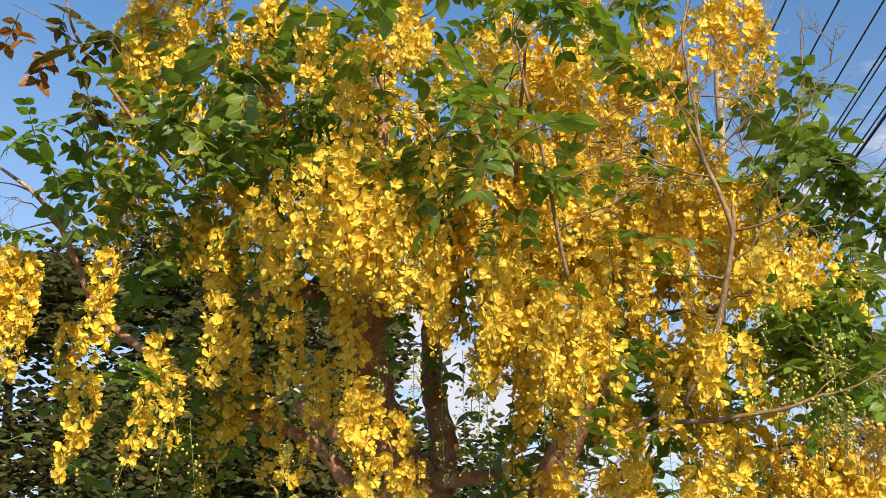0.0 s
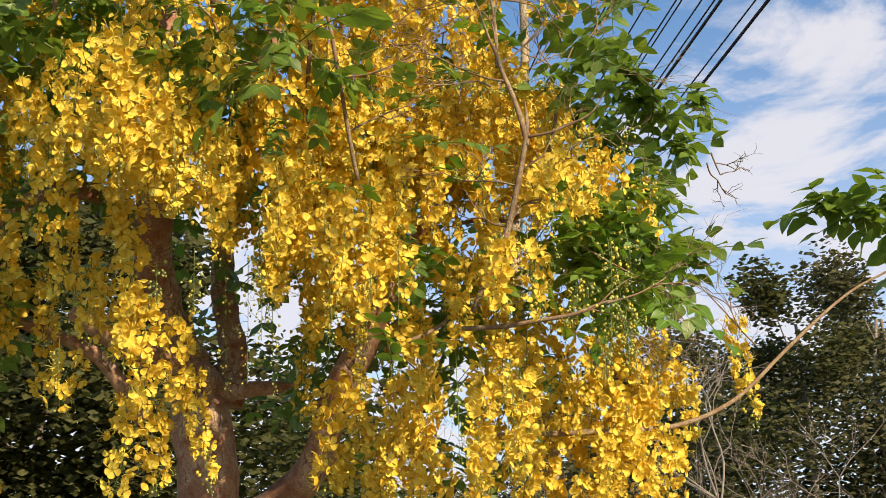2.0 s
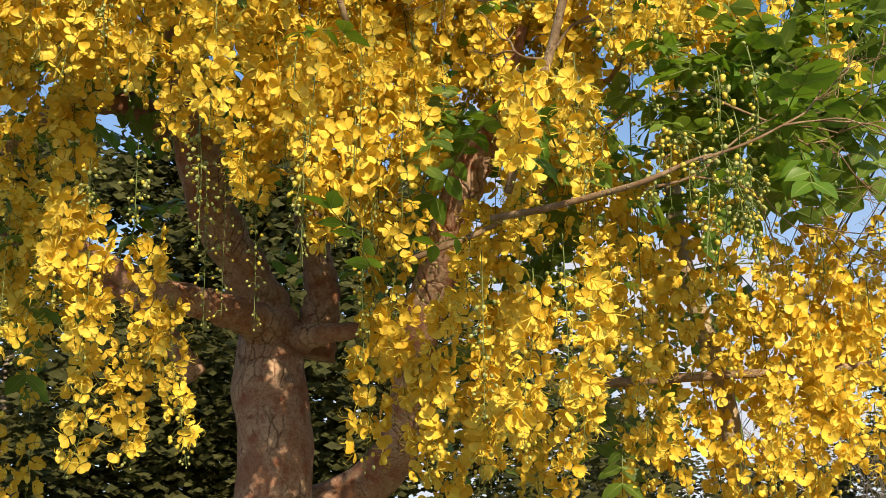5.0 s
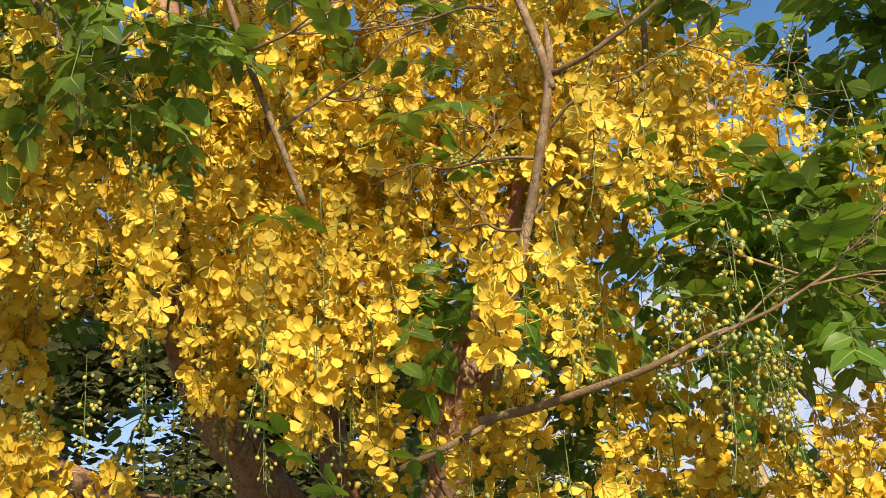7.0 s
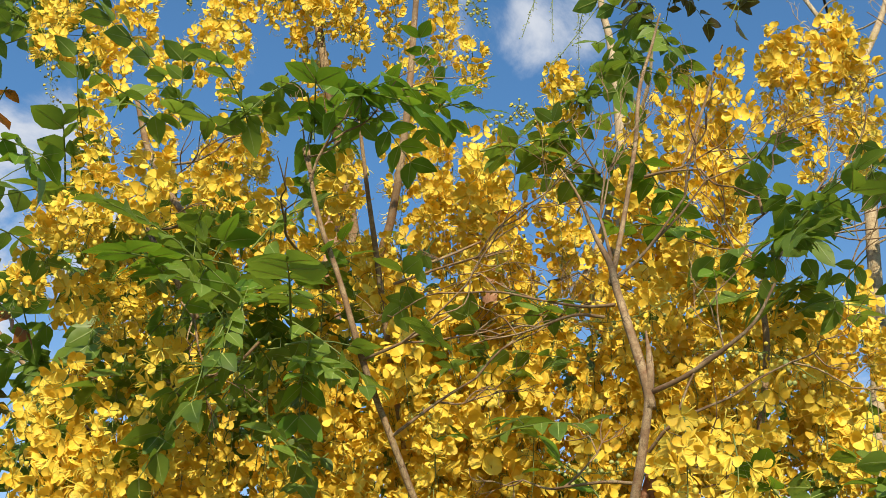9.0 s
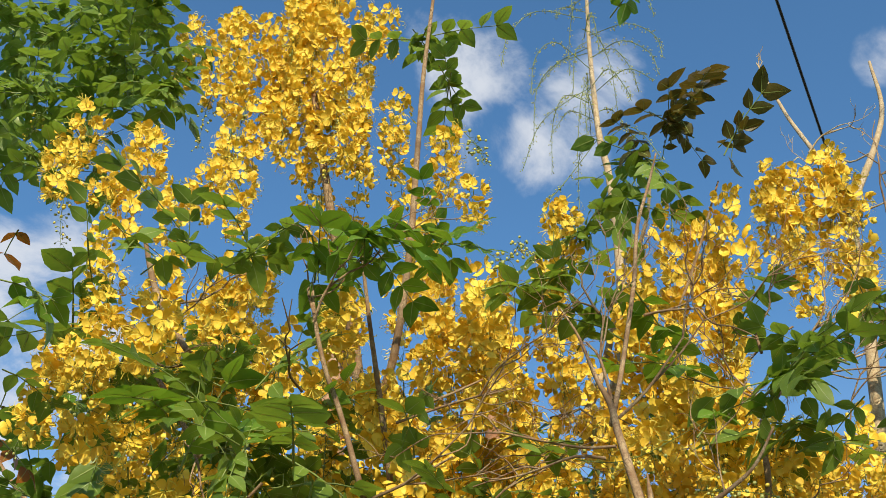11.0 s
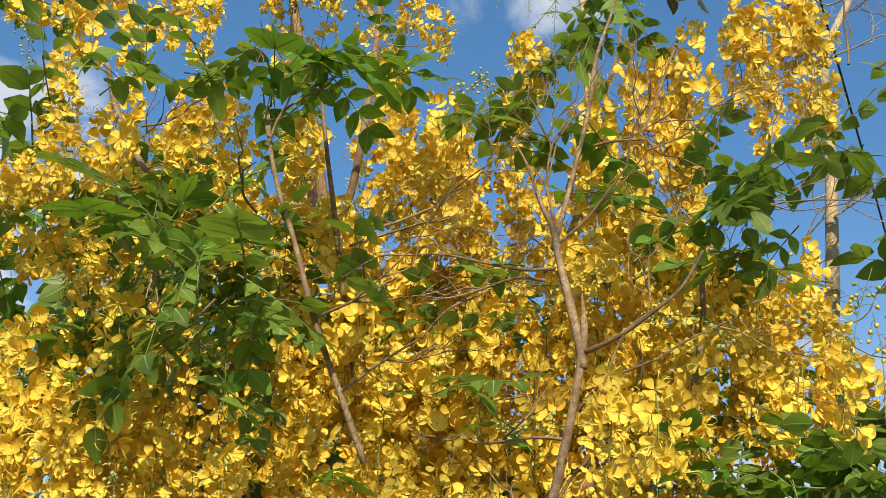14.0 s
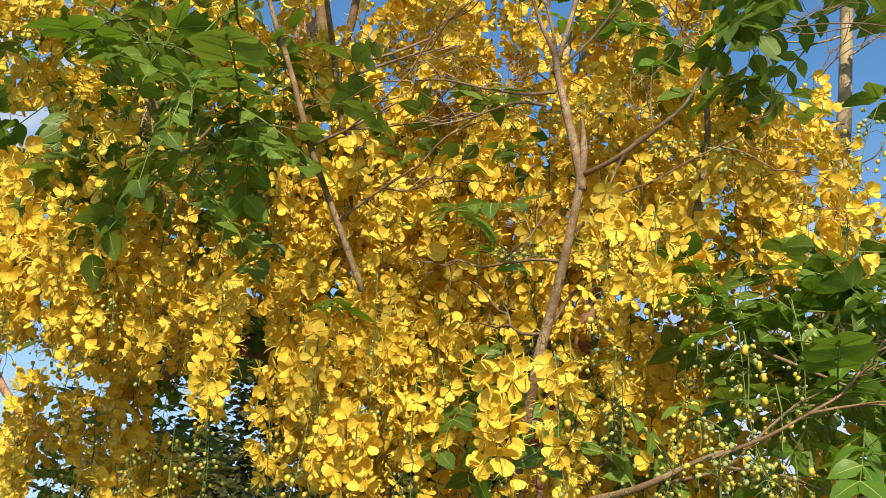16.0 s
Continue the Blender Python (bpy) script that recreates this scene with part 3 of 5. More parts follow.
limb("branch", [(0.369, 3.250, 2.676, 0.0068), (0.338, 3.188, 2.805, 0.0062), (0.312, 3.125, 2.926, 0.0062), (0.278, 3.075, 3.089, 0.0056), (0.246, 3.050, 3.197, 0.0050), (0.231, 3.025, 3.292, 0.0043), (0.214, 3.025, 3.395, 0.0031)], TWIG, "", sides=8)
limb("branch", [(-0.140, 3.188, 3.147, 0.0062), (-0.184, 3.125, 3.250, 0.0062), (-0.231, 3.062, 3.356, 0.0054), (-0.250, 3.025, 3.412, 0.0039), (-0.362, 3.000, 3.489, 0.0023)], TWIG, "", sides=8)
limb("branch", [(0.154, 3.438, 3.351, 0.0093), (0.204, 3.400, 3.425, 0.0101), (0.240, 3.375, 3.572, 0.0093), (0.268, 3.350, 3.748, 0.0085), (0.278, 3.350, 3.999, 0.0077), (0.290, 3.350, 4.277, 0.0062), (0.314, 3.350, 4.560, 0.0047), (0.318, 3.350, 4.730, 0.0031)], TWIG, "", sides=8)
limb("branch", [(-0.074, 3.750, 3.496, 0.0170), (-0.091, 3.688, 3.748, 0.0155), (-0.094, 3.562, 4.013, 0.0132), (-0.106, 3.500, 4.197, 0.0116), (-0.121, 3.475, 4.348, 0.0101), (-0.164, 3.450, 4.638, 0.0070), (-0.190, 3.438, 4.923, 0.0047)], TWIG, "", sides=8)
limb("branch", [(-0.115, 3.475, 4.268, 0.0047), (-0.006, 3.450, 4.189, 0.0031), (0.096, 3.425, 4.210, 0.0023)], TWIG, "", sides=8)
limb("branch", [(0.421, 4.125, 3.501, 0.0198), (0.511, 4.125, 3.656, 0.0182), (0.537, 4.150, 3.887, 0.0165), (0.539, 4.188, 4.136, 0.0149), (0.514, 4.250, 4.509, 0.0124), (0.485, 4.275, 4.740, 0.0107), (0.451, 4.375, 5.266, 0.0083), (0.460, 4.375, 5.581, 0.0066), (0.470, 4.375, 5.886, 0.0041)], PALE, "pale smooth upright branch", sides=8)
limb("branch", [(0.544, 4.188, 4.124, 0.0074), (0.610, 4.125, 4.090, 0.0066), (0.671, 4.062, 4.157, 0.0058), (0.709, 4.000, 4.247, 0.0041)], PALE, "pale smooth upright branch", sides=8)
limb("branch", [(0.478, 3.875, 3.404, 0.0124), (0.526, 3.938, 3.571, 0.0107), (0.571, 4.000, 3.827, 0.0083), (0.565, 4.125, 4.086, 0.0058)], PALE, "pale smooth upright branch", sides=8)
limb("branch", [(1.200, 4.300, -0.050, 0.0340), (1.170, 4.270, 1.100, 0.0300), (1.150, 4.250, 1.840, 0.0275), (1.120, 4.250, 2.120, 0.0265), (1.040, 4.250, 2.513, 0.0248), (1.062, 4.312, 2.938, 0.0231), (1.125, 4.375, 3.340, 0.0206), (1.166, 4.438, 3.736, 0.0182), (1.188, 4.500, 4.040, 0.0165), (1.212, 4.500, 4.301, 0.0140), (1.314, 4.562, 4.559, 0.0107), (1.380, 4.625, 4.787, 0.0083), (1.384, 4.688, 5.066, 0.0050)], PALE, "pale smooth upright branch", sides=8)
limb("branch", [(1.212, 4.500, 4.301, 0.0091), (1.147, 4.562, 4.596, 0.0083), (1.074, 4.625, 4.869, 0.0066), (1.014, 4.725, 5.196, 0.0041)], PALE, "pale smooth upright branch", sides=8)
limb("branch", [(0.236, 3.438, 2.882, 0.0054), (0.231, 3.375, 3.053, 0.0070), (0.245, 3.275, 3.242, 0.0062), (0.258, 3.188, 3.396, 0.0047), (0.255, 3.125, 3.606, 0.0031)], TWIG, "", sides=8)
limb("branch", [(-0.907, 3.750, 3.211, 0.0062), (-1.074, 3.625, 3.393, 0.0070), (-1.169, 3.562, 3.515, 0.0070), (-1.261, 3.525, 3.641, 0.0062), (-1.312, 3.500, 3.753, 0.0047), (-1.333, 3.500, 3.894, 0.0031)], TWIG, "", sides=8)
limb("branch", [(-1.261, 3.525, 3.641, 0.0031), (-1.393, 3.500, 3.729, 0.0023), (-1.521, 3.500, 3.800, 0.0015)], TWIG, "", sides=8)
limb("branch", [(0.655, 3.250, 2.241, 0.0070), (0.752, 3.188, 2.232, 0.0070), (0.848, 3.162, 2.242, 0.0062), (0.936, 3.125, 2.250, 0.0054), (1.013, 3.125, 2.280, 0.0039), (1.054, 3.125, 2.292, 0.0023)], TWIG, "", sides=8)
limb("branch", [(0.797, 3.875, 2.035, 0.0124), (1.025, 3.938, 2.055, 0.0109), (1.340, 4.000, 2.074, 0.0101), (1.566, 4.062, 2.106, 0.0085), (1.795, 4.125, 2.205, 0.0077), (2.046, 4.225, 2.401, 0.0070), (2.264, 4.312, 2.569, 0.0062), (2.451, 4.375, 2.696, 0.0054), (2.630, 4.375, 2.787, 0.0039), (2.742, 4.375, 2.880, 0.0023)], TWIG, "", sides=8)
limb("branch", [(0.463, 3.438, 2.226, 0.0068), (0.611, 3.500, 2.301, 0.0060), (0.711, 3.625, 2.414, 0.0051), (0.969, 4.000, 2.806, 0.0042)], TWIG, "", sides=8)
limb("branch", [(0.772, 4.000, 2.812, 0.0077), (0.862, 3.875, 2.787, 0.0077), (0.900, 3.625, 2.700, 0.0070), (0.944, 3.438, 2.729, 0.0070), (0.994, 3.400, 2.922, 0.0062), (1.005, 3.375, 3.021, 0.0054)], TWIG, "", sides=8)
limb("branch", [(0.800, 3.750, 3.611, 0.0023), (0.829, 3.750, 3.670, 0.0039), (0.867, 3.750, 3.761, 0.0039), (0.906, 3.775, 3.893, 0.0031), (0.934, 3.800, 3.996, 0.0023)], TWIG, "", sides=8)
limb("branch", [(0.331, 3.250, 3.188, 0.0031), (0.396, 3.275, 3.211, 0.0031), (0.469, 3.312, 3.254, 0.0023)], TWIG, "", sides=8)
limb("branch", [(-0.111, 3.062, 3.331, 0.0070), (-0.173, 3.062, 3.420, 0.0077), (-0.245, 3.062, 3.548, 0.0077), (-0.264, 3.025, 3.659, 0.0054)], TWIG, "", sides=8)

# racemes: where each hangs from, and its length
for x, y, z, ln in ((-0.65, 3.45, 5.02, 0.15), (-0.60, 3.46, 4.93, 0.13), (-0.68, 3.48, 4.85, 0.14), (-0.52, 3.50, 5.04, 0.20), (-0.43, 3.44, 4.93, 0.21), (-0.53, 3.46, 4.81, 0.23), (-0.35, 3.47, 4.89, 0.29), (-0.41, 3.47, 4.78, 0.28), (-0.38, 3.38, 4.66, 0.30), (-0.35, 3.47, 4.55, 0.30), (-0.21, 3.49, 5.12, 0.32), (-0.20, 3.43, 4.98, 0.38), (-0.19, 3.39, 4.84, 0.29), (-0.28, 3.50, 4.70, 0.33), (-0.12, 3.42, 4.74, 0.25), (-0.16, 3.42, 4.63, 0.26), (-0.13, 3.49, 4.53, 0.27), (-0.08, 3.48, 4.42, 0.29), (-0.05, 3.40, 4.92, 0.33), (-0.00, 3.49, 4.79, 0.31), (-0.04, 3.41, 4.67, 0.33), (-0.06, 3.41, 4.54, 0.26), (0.09, 3.50, 4.76, 0.17), (0.08, 3.43, 4.65, 0.18),):
    hang((x, y, z), ln, "full")
for x, y, z, ln in ((0.01, 3.47, 4.54, 0.22), (0.08, 3.38, 4.30, 0.27), (-0.19, 3.38, 4.39, 0.23), (-0.72, 3.12, 4.28, 0.25), (-0.74, 3.89, 4.26, 0.15), (-0.65, 3.86, 4.16, 0.20), (-0.61, 3.88, 4.06, 0.20), (-0.98, 3.95, 4.27, 0.18), (-1.02, 3.96, 4.17, 0.17), (-0.93, 3.96, 4.07, 0.15), (-1.48, 3.69, 2.97, 0.34), (-1.40, 3.69, 2.93, 0.32), (-1.26, 4.10, 4.36, 0.28), (-1.25, 4.11, 4.26, 0.24), (-1.31, 4.14, 4.15, 0.25), (-1.30, 4.13, 4.05, 0.28), (-1.17, 4.11, 4.36, 0.29), (-1.21, 4.10, 4.25, 0.31), (-1.17, 4.13, 4.13, 0.23), (-1.18, 4.13, 4.02, 0.23), (-0.66, 4.02, 4.32, 0.13), (-0.66, 4.00, 4.23, 0.16), (-0.70, 4.02, 4.15, 0.16), (-0.89, 4.00, 4.32, 0.30),):
    hang((x, y, z), ln, "full")
for x, y, z, ln in ((-1.38, 4.12, 2.86, 0.34), (-0.25, 3.45, 5.16, 0.26), (-0.12, 3.47, 5.06, 0.24), (-0.17, 3.48, 4.96, 0.23), (-0.21, 3.48, 4.85, 0.25),):
    hang((x, y, z), ln, "full")
for x, y, z, ln in ((-1.42, 3.69, 2.71, 0.34), (2.72, 4.38, 2.74, 0.58),):
    hang((x, y, z), ln, "long")
for x, y, z, ln in ((0.99, 3.25, 2.38, 0.14), (1.08, 3.19, 2.49, 0.21), (1.05, 3.19, 2.26, 0.18), (1.11, 3.25, 2.42, 0.20), (1.13, 3.25, 2.31, 0.16), (1.02, 3.25, 2.35, 0.13), (0.02, 3.25, 3.05, 0.27), (-0.07, 3.25, 3.12, 0.23), (0.29, 3.25, 2.48, 0.31), (0.81, 3.38, 2.50, 0.20), (1.08, 3.25, 2.26, 0.17), (-0.57, 3.75, 2.86, 0.17), (-0.48, 3.75, 2.79, 0.17), (0.52, 3.50, 2.86, 0.21), (0.47, 3.50, 2.86, 0.15), (0.41, 3.38, 2.50, 0.21), (1.28, 3.62, 2.99, 0.33), (1.36, 3.62, 2.93, 0.29), (1.36, 3.94, 2.52, 0.27), (1.13, 3.62, 2.47, 0.20), (2.74, 4.38, 2.37, 0.42), (0.23, 4.00, 2.48, 0.30),):
    hang((x, y, z), ln, "bud")
for x, y, z, ln in ((0.14, 3.12, 2.71, 0.30), (-0.03, 3.14, 2.81, 0.31), (-0.09, 3.05, 2.85, 0.36), (-0.17, 3.00, 2.83, 0.28), (-0.24, 3.00, 2.81, 0.21), (-0.01, 2.95, 2.98, 0.16), (0.37, 3.33, 2.98, 0.25), (0.17, 3.32, 2.80, 0.29), (0.29, 3.30, 2.61, 0.31), (0.41, 3.30, 2.73, 0.31), (0.49, 3.35, 2.69, 0.31), (0.74, 3.07, 2.46, 0.20), (0.82, 3.07, 2.45, 0.22), (0.50, 3.50, 3.16, 0.29), (0.54, 3.62, 3.16, 0.26), (0.77, 3.50, 2.87, 0.27), (0.91, 3.35, 2.79, 0.20), (0.81, 3.50, 2.66, 0.22), (0.93, 3.45, 2.77, 0.12), (0.87, 3.50, 3.27, 0.18), (0.69, 3.80, 3.35, 0.17), (1.01, 3.90, 3.23, 0.30), (1.08, 3.80, 3.02, 0.14), (1.18, 3.64, 3.06, 0.26),):
    hang((x, y, z), ln, "full")
for x, y, z, ln in ((0.12, 3.40, 3.42, 0.17), (0.23, 3.33, 3.29, 0.17), (-0.70, 3.50, 2.73, 0.34), (-0.47, 3.50, 2.65, 0.25), (0.10, 3.42, 3.17, 0.24), (0.67, 3.60, 3.04, 0.22), (0.83, 3.55, 3.02, 0.14), (0.41, 3.43, 3.60, 0.41), (0.27, 3.50, 3.74, 0.38), (0.19, 3.55, 4.01, 0.28), (0.85, 3.90, 3.99, 0.50), (1.08, 3.92, 3.87, 0.31), (1.18, 3.95, 3.90, 0.31), (0.18, 3.20, 3.48, 0.15), (-0.15, 3.20, 3.69, 0.25), (-0.25, 3.10, 3.67, 0.15), (0.06, 3.40, 4.25, 0.23), (0.17, 3.40, 4.24, 0.14), (0.31, 3.45, 4.15, 0.26), (0.38, 3.45, 3.95, 0.16), (0.23, 3.50, 3.90, 0.22), (-0.26, 3.20, 4.02, 0.17), (-0.25, 3.25, 4.20, 0.26), (-0.52, 3.00, 4.16, 0.18),):
    hang((x, y, z), ln, "full")
for x, y, z, ln in ((-0.39, 3.10, 4.13, 0.23), (-0.54, 3.00, 4.00, 0.17), (-0.39, 3.00, 3.97, 0.20), (0.13, 3.30, 3.57, 0.19), (-0.17, 3.20, 3.66, 0.21), (0.44, 3.40, 3.56, 0.34), (0.27, 3.50, 3.69, 0.21), (0.22, 3.30, 3.34, 0.15), (1.06, 3.92, 4.11, 0.20), (1.18, 3.95, 4.11, 0.25), (1.22, 3.92, 3.84, 0.24), (1.10, 3.90, 3.89, 0.20), (0.58, 3.60, 3.41, 0.14), (0.53, 3.55, 3.25, 0.18), (0.79, 3.45, 3.22, 0.18), (0.85, 3.50, 3.32, 0.19), (0.67, 3.60, 3.17, 0.13), (0.91, 3.50, 3.19, 0.21), (1.00, 3.50, 3.12, 0.18), (1.07, 3.60, 3.14, 0.17), (0.02, 3.20, 3.45, 0.18), (-0.10, 3.25, 3.74, 0.17), (-0.20, 3.20, 2.93, 0.28), (-0.10, 3.15, 2.88, 0.35),):
    hang((x, y, z), ln, "full")
for x, y, z, ln in ((-0.13, 3.50, 2.35, 0.30), (-0.09, 3.55, 2.21, 0.37), (-0.21, 3.40, 2.38, 0.33), (-0.26, 3.35, 2.42, 0.26), (-0.27, 3.56, 2.15, 0.33), (-0.20, 3.60, 2.13, 0.28), (-0.31, 3.40, 2.80, 0.26), (0.31, 3.75, 2.20, 0.35), (0.38, 3.70, 2.24, 0.28), (0.50, 3.57, 2.19, 0.37), (0.44, 3.65, 2.08, 0.28), (0.61, 3.65, 2.19, 0.40), (0.72, 3.35, 2.17, 0.37), (0.82, 3.30, 2.15, 0.32), (0.94, 3.75, 2.14, 0.34), (1.13, 3.90, 2.29, 0.26), (0.58, 3.50, 2.30, 0.22), (1.38, 4.10, 2.50, 0.40), (1.55, 4.20, 2.51, 0.38), (1.46, 4.15, 2.44, 0.32), (1.64, 4.20, 2.36, 0.19), (1.23, 3.85, 2.07, 0.28), (1.37, 3.90, 2.06, 0.27), (1.34, 4.00, 2.21, 0.28),):
    hang((x, y, z), ln, "full")
for x, y, z, ln in ((1.55, 4.10, 2.12, 0.19), (1.86, 4.20, 2.55, 0.43), (1.24, 4.00, 2.44, 0.23), (0.11, 3.40, 2.56, 0.22), (-1.14, 3.65, 2.95, 0.43), (-1.22, 3.90, 2.59, 0.44), (-1.29, 4.10, 4.02, 0.26), (-1.23, 4.10, 4.19, 0.40), (-1.10, 4.10, 4.21, 0.40), (-0.64, 3.70, 3.99, 0.24), (-0.82, 3.80, 3.84, 0.15), (-0.13, 2.80, 3.30, 0.25), (-0.37, 2.95, 3.42, 0.34), (-0.26, 2.95, 3.28, 0.24), (-0.37, 3.00, 2.96, 0.34), (-0.27, 2.98, 2.99, 0.43), (-0.15, 3.00, 2.98, 0.38), (-0.06, 3.05, 2.90, 0.23), (-0.22, 3.20, 2.77, 0.18), (-0.09, 3.35, 2.75, 0.18), (-0.62, 3.50, 3.09, 0.32), (-0.52, 3.50, 3.17, 0.46), (0.52, 3.60, 3.73, 0.41), (0.42, 3.60, 3.41, 0.30),):
    hang((x, y, z), ln, "full")
for x, y, z, ln in ((0.69, 3.80, 3.85, 0.36), (0.78, 3.80, 3.59, 0.41), (0.61, 3.80, 3.50, 0.29), (0.85, 4.00, 3.34, 0.21), (1.00, 3.50, 3.15, 0.28), (0.91, 3.08, 2.71, 0.22), (0.98, 3.08, 2.66, 0.17), (-0.39, 3.50, 2.53, 0.27), (-0.45, 3.60, 2.28, 0.19), (-0.71, 4.00, 2.64, 0.32), (-0.61, 4.00, 2.64, 0.26), (1.00, 4.20, 3.41, 0.40), (0.29, 3.55, 3.01, 0.35), (0.12, 3.40, 3.04, 0.23), (0.68, 3.90, 3.16, 0.30), (-0.01, 3.35, 2.84, 0.40), (0.20, 3.30, 2.82, 0.41), (0.31, 3.45, 2.85, 0.48), (0.43, 3.50, 2.91, 0.49), (0.51, 3.60, 2.83, 0.42), (0.15, 3.30, 2.57, 0.24), (0.26, 3.50, 2.53, 0.25), (0.37, 3.60, 2.52, 0.25), (0.66, 4.00, 3.20, 0.22),):
    hang((x, y, z), ln, "full")
for x, y, z, ln in ((0.76, 4.00, 3.15, 0.22), (0.31, 3.50, 3.31, 0.37), (0.42, 3.55, 3.11, 0.24), (0.21, 3.40, 3.10, 0.25), (0.79, 3.85, 4.01, 0.44), (0.89, 3.90, 3.84, 0.50), (1.03, 3.95, 4.08, 0.31), (1.21, 3.95, 4.13, 0.26), (0.53, 3.70, 3.99, 0.24), (0.37, 3.60, 3.73, 0.32), (0.69, 3.50, 2.53, 0.32), (0.58, 3.60, 2.41, 0.28), (0.84, 3.60, 2.34, 0.26), (-0.24, 3.05, 3.21, 0.24), (-0.07, 2.90, 3.37, 0.19), (1.21, 4.00, 2.31, 0.25), (1.30, 4.10, 2.43, 0.27), (1.61, 4.25, 2.46, 0.25), (1.50, 4.20, 2.35, 0.30), (1.20, 3.90, 1.98, 0.19), (1.45, 4.00, 2.02, 0.21), (1.43, 4.20, 2.55, 0.26), (1.67, 4.30, 2.30, 0.21), (1.34, 4.10, 2.30, 0.29),):
    hang((x, y, z), ln, "full")
for x, y, z, ln in ((0.23, 3.50, 2.97, 0.28), (0.30, 3.50, 2.90, 0.35), (0.38, 3.50, 2.96, 0.22), (0.44, 3.45, 2.72, 0.29), (0.32, 3.50, 2.59, 0.19), (0.52, 3.70, 3.09, 0.30), (0.58, 3.75, 3.01, 0.30), (0.46, 3.60, 3.14, 0.23), (0.71, 3.80, 3.16, 0.30), (0.77, 3.80, 3.07, 0.26), (0.26, 3.50, 2.42, 0.14), (0.17, 3.40, 2.92, 0.21), (0.98, 3.40, 2.93, 0.26), (1.07, 3.50, 2.93, 0.22), (0.94, 3.40, 2.78, 0.13), (-0.28, 3.40, 2.66, 0.25), (0.55, 3.80, 2.08, 0.27), (0.79, 3.70, 2.05, 0.26), (1.04, 3.90, 2.29, 0.22), (0.72, 3.60, 3.13, 0.23), (0.78, 3.60, 3.02, 0.17), (0.87, 3.60, 3.10, 0.21), (0.89, 3.60, 3.00, 0.18), (0.47, 3.60, 2.94, 0.11),):
    hang((x, y, z), ln, "full")
for x, y, z, ln in ((0.57, 3.80, 2.98, 0.30), (0.71, 3.75, 2.70, 0.18), (0.78, 3.70, 2.57, 0.13), (0.87, 3.90, 3.47, 0.25), (0.41, 3.40, 2.60, 0.29), (0.29, 3.45, 2.47, 0.14), (0.27, 3.40, 2.79, 0.19), (0.15, 3.45, 2.62, 0.21), (0.47, 3.50, 2.70, 0.17), (-0.03, 3.45, 2.92, 0.17), (-0.31, 3.20, 2.75, 0.15), (-0.17, 3.25, 2.70, 0.12), (-0.48, 3.20, 2.82, 0.21), (-0.04, 3.50, 3.33, 0.24), (0.17, 3.50, 3.45, 0.19), (0.26, 3.50, 3.23, 0.19), (0.34, 3.60, 3.30, 0.19), (0.33, 3.50, 3.06, 0.16), (-0.94, 3.70, 2.66, 0.22), (-0.36, 3.05, 3.90, 0.21), (-0.26, 3.10, 3.90, 0.21), (-0.38, 3.00, 3.76, 0.20), (-0.15, 3.20, 3.98, 0.22), (-0.09, 2.80, 3.25, 0.15),):
    hang((x, y, z), ln, "full")
for x, y, z, ln in ((0.17, 3.50, 3.72, 0.23), (0.08, 3.30, 3.40, 0.13), (0.45, 3.50, 3.39, 0.23), (0.21, 3.45, 3.33, 0.24), (0.32, 3.50, 3.30, 0.24), (0.64, 3.60, 3.28, 0.20), (0.85, 3.85, 3.71, 0.20), (1.23, 3.95, 4.03, 0.19), (1.10, 3.95, 4.08, 0.19),):
    hang((x, y, z), ln, "full")
for x, y, z, ln in ((0.93, 3.80, 3.23, 0.28), (-0.11, 2.80, 3.38, 0.18), (-1.45, 3.69, 2.97, 0.51), (-0.88, 3.35, 2.35, 0.30), (-0.78, 3.30, 2.42, 0.36), (-0.66, 3.60, 2.70, 0.28), (-0.19, 2.80, 3.23, 0.14), (-0.12, 2.95, 3.13, 0.13),):
    hang((x, y, z), ln, "long")

# bare twigs: foot, way, length, number of forks
twigs((1.03, 3.38, 3.21), (0.05, 0.00, 1.00), 0.20, 5, TWIG)
twigs((1.03, 3.40, 3.10), (-0.60, 0.00, 0.80), 0.22, 4, TWIG)
twigs((1.10, 3.40, 3.18), (0.50, 0.00, 0.90), 0.20, 4, TWIG)
twigs((-1.44, 3.75, 3.18), (-1.00, 0.00, 0.30), 0.31, 5, TWIG)
twigs((-1.36, 3.79, 3.09), (-0.80, 0.00, -0.20), 0.25, 5, TWIG)
twigs((-1.36, 3.79, 3.08), (-0.90, 0.00, 0.70), 0.25, 4, TWIG)
twigs((1.31, 3.75, 3.69), (0.05, 0.00, 1.00), 0.25, 2, TWIG)
twigs((1.37, 3.75, 3.66), (0.70, 0.00, 0.50), 0.25, 4, TWIG)
twigs((0.98, 4.38, 3.87), (-0.80, 0.00, -0.40), 0.25, 3, TWIG)
twigs((1.01, 4.72, 5.20), (-0.20, 0.00, 1.00), 0.12, 3, PALE)
twigs((1.31, 4.56, 4.56), (-1.00, 0.00, 0.30), 0.25, 4, PALE)
twigs((1.21, 4.50, 4.29), (0.90, 0.00, 0.20), 0.31, 4, PALE)
twigs((1.12, 4.56, 4.63), (1.00, 0.00, 0.50), 0.28, 4, PALE)
twigs((1.17, 4.44, 3.77), (-1.00, 0.00, 0.10), 0.31, 4, PALE)
twigs((1.13, 4.38, 3.53), (-1.00, 0.00, -0.30), 0.38, 4, PALE)
twigs((1.18, 4.31, 3.62), (0.80, 0.00, 0.80), 0.15, 3, PALE)
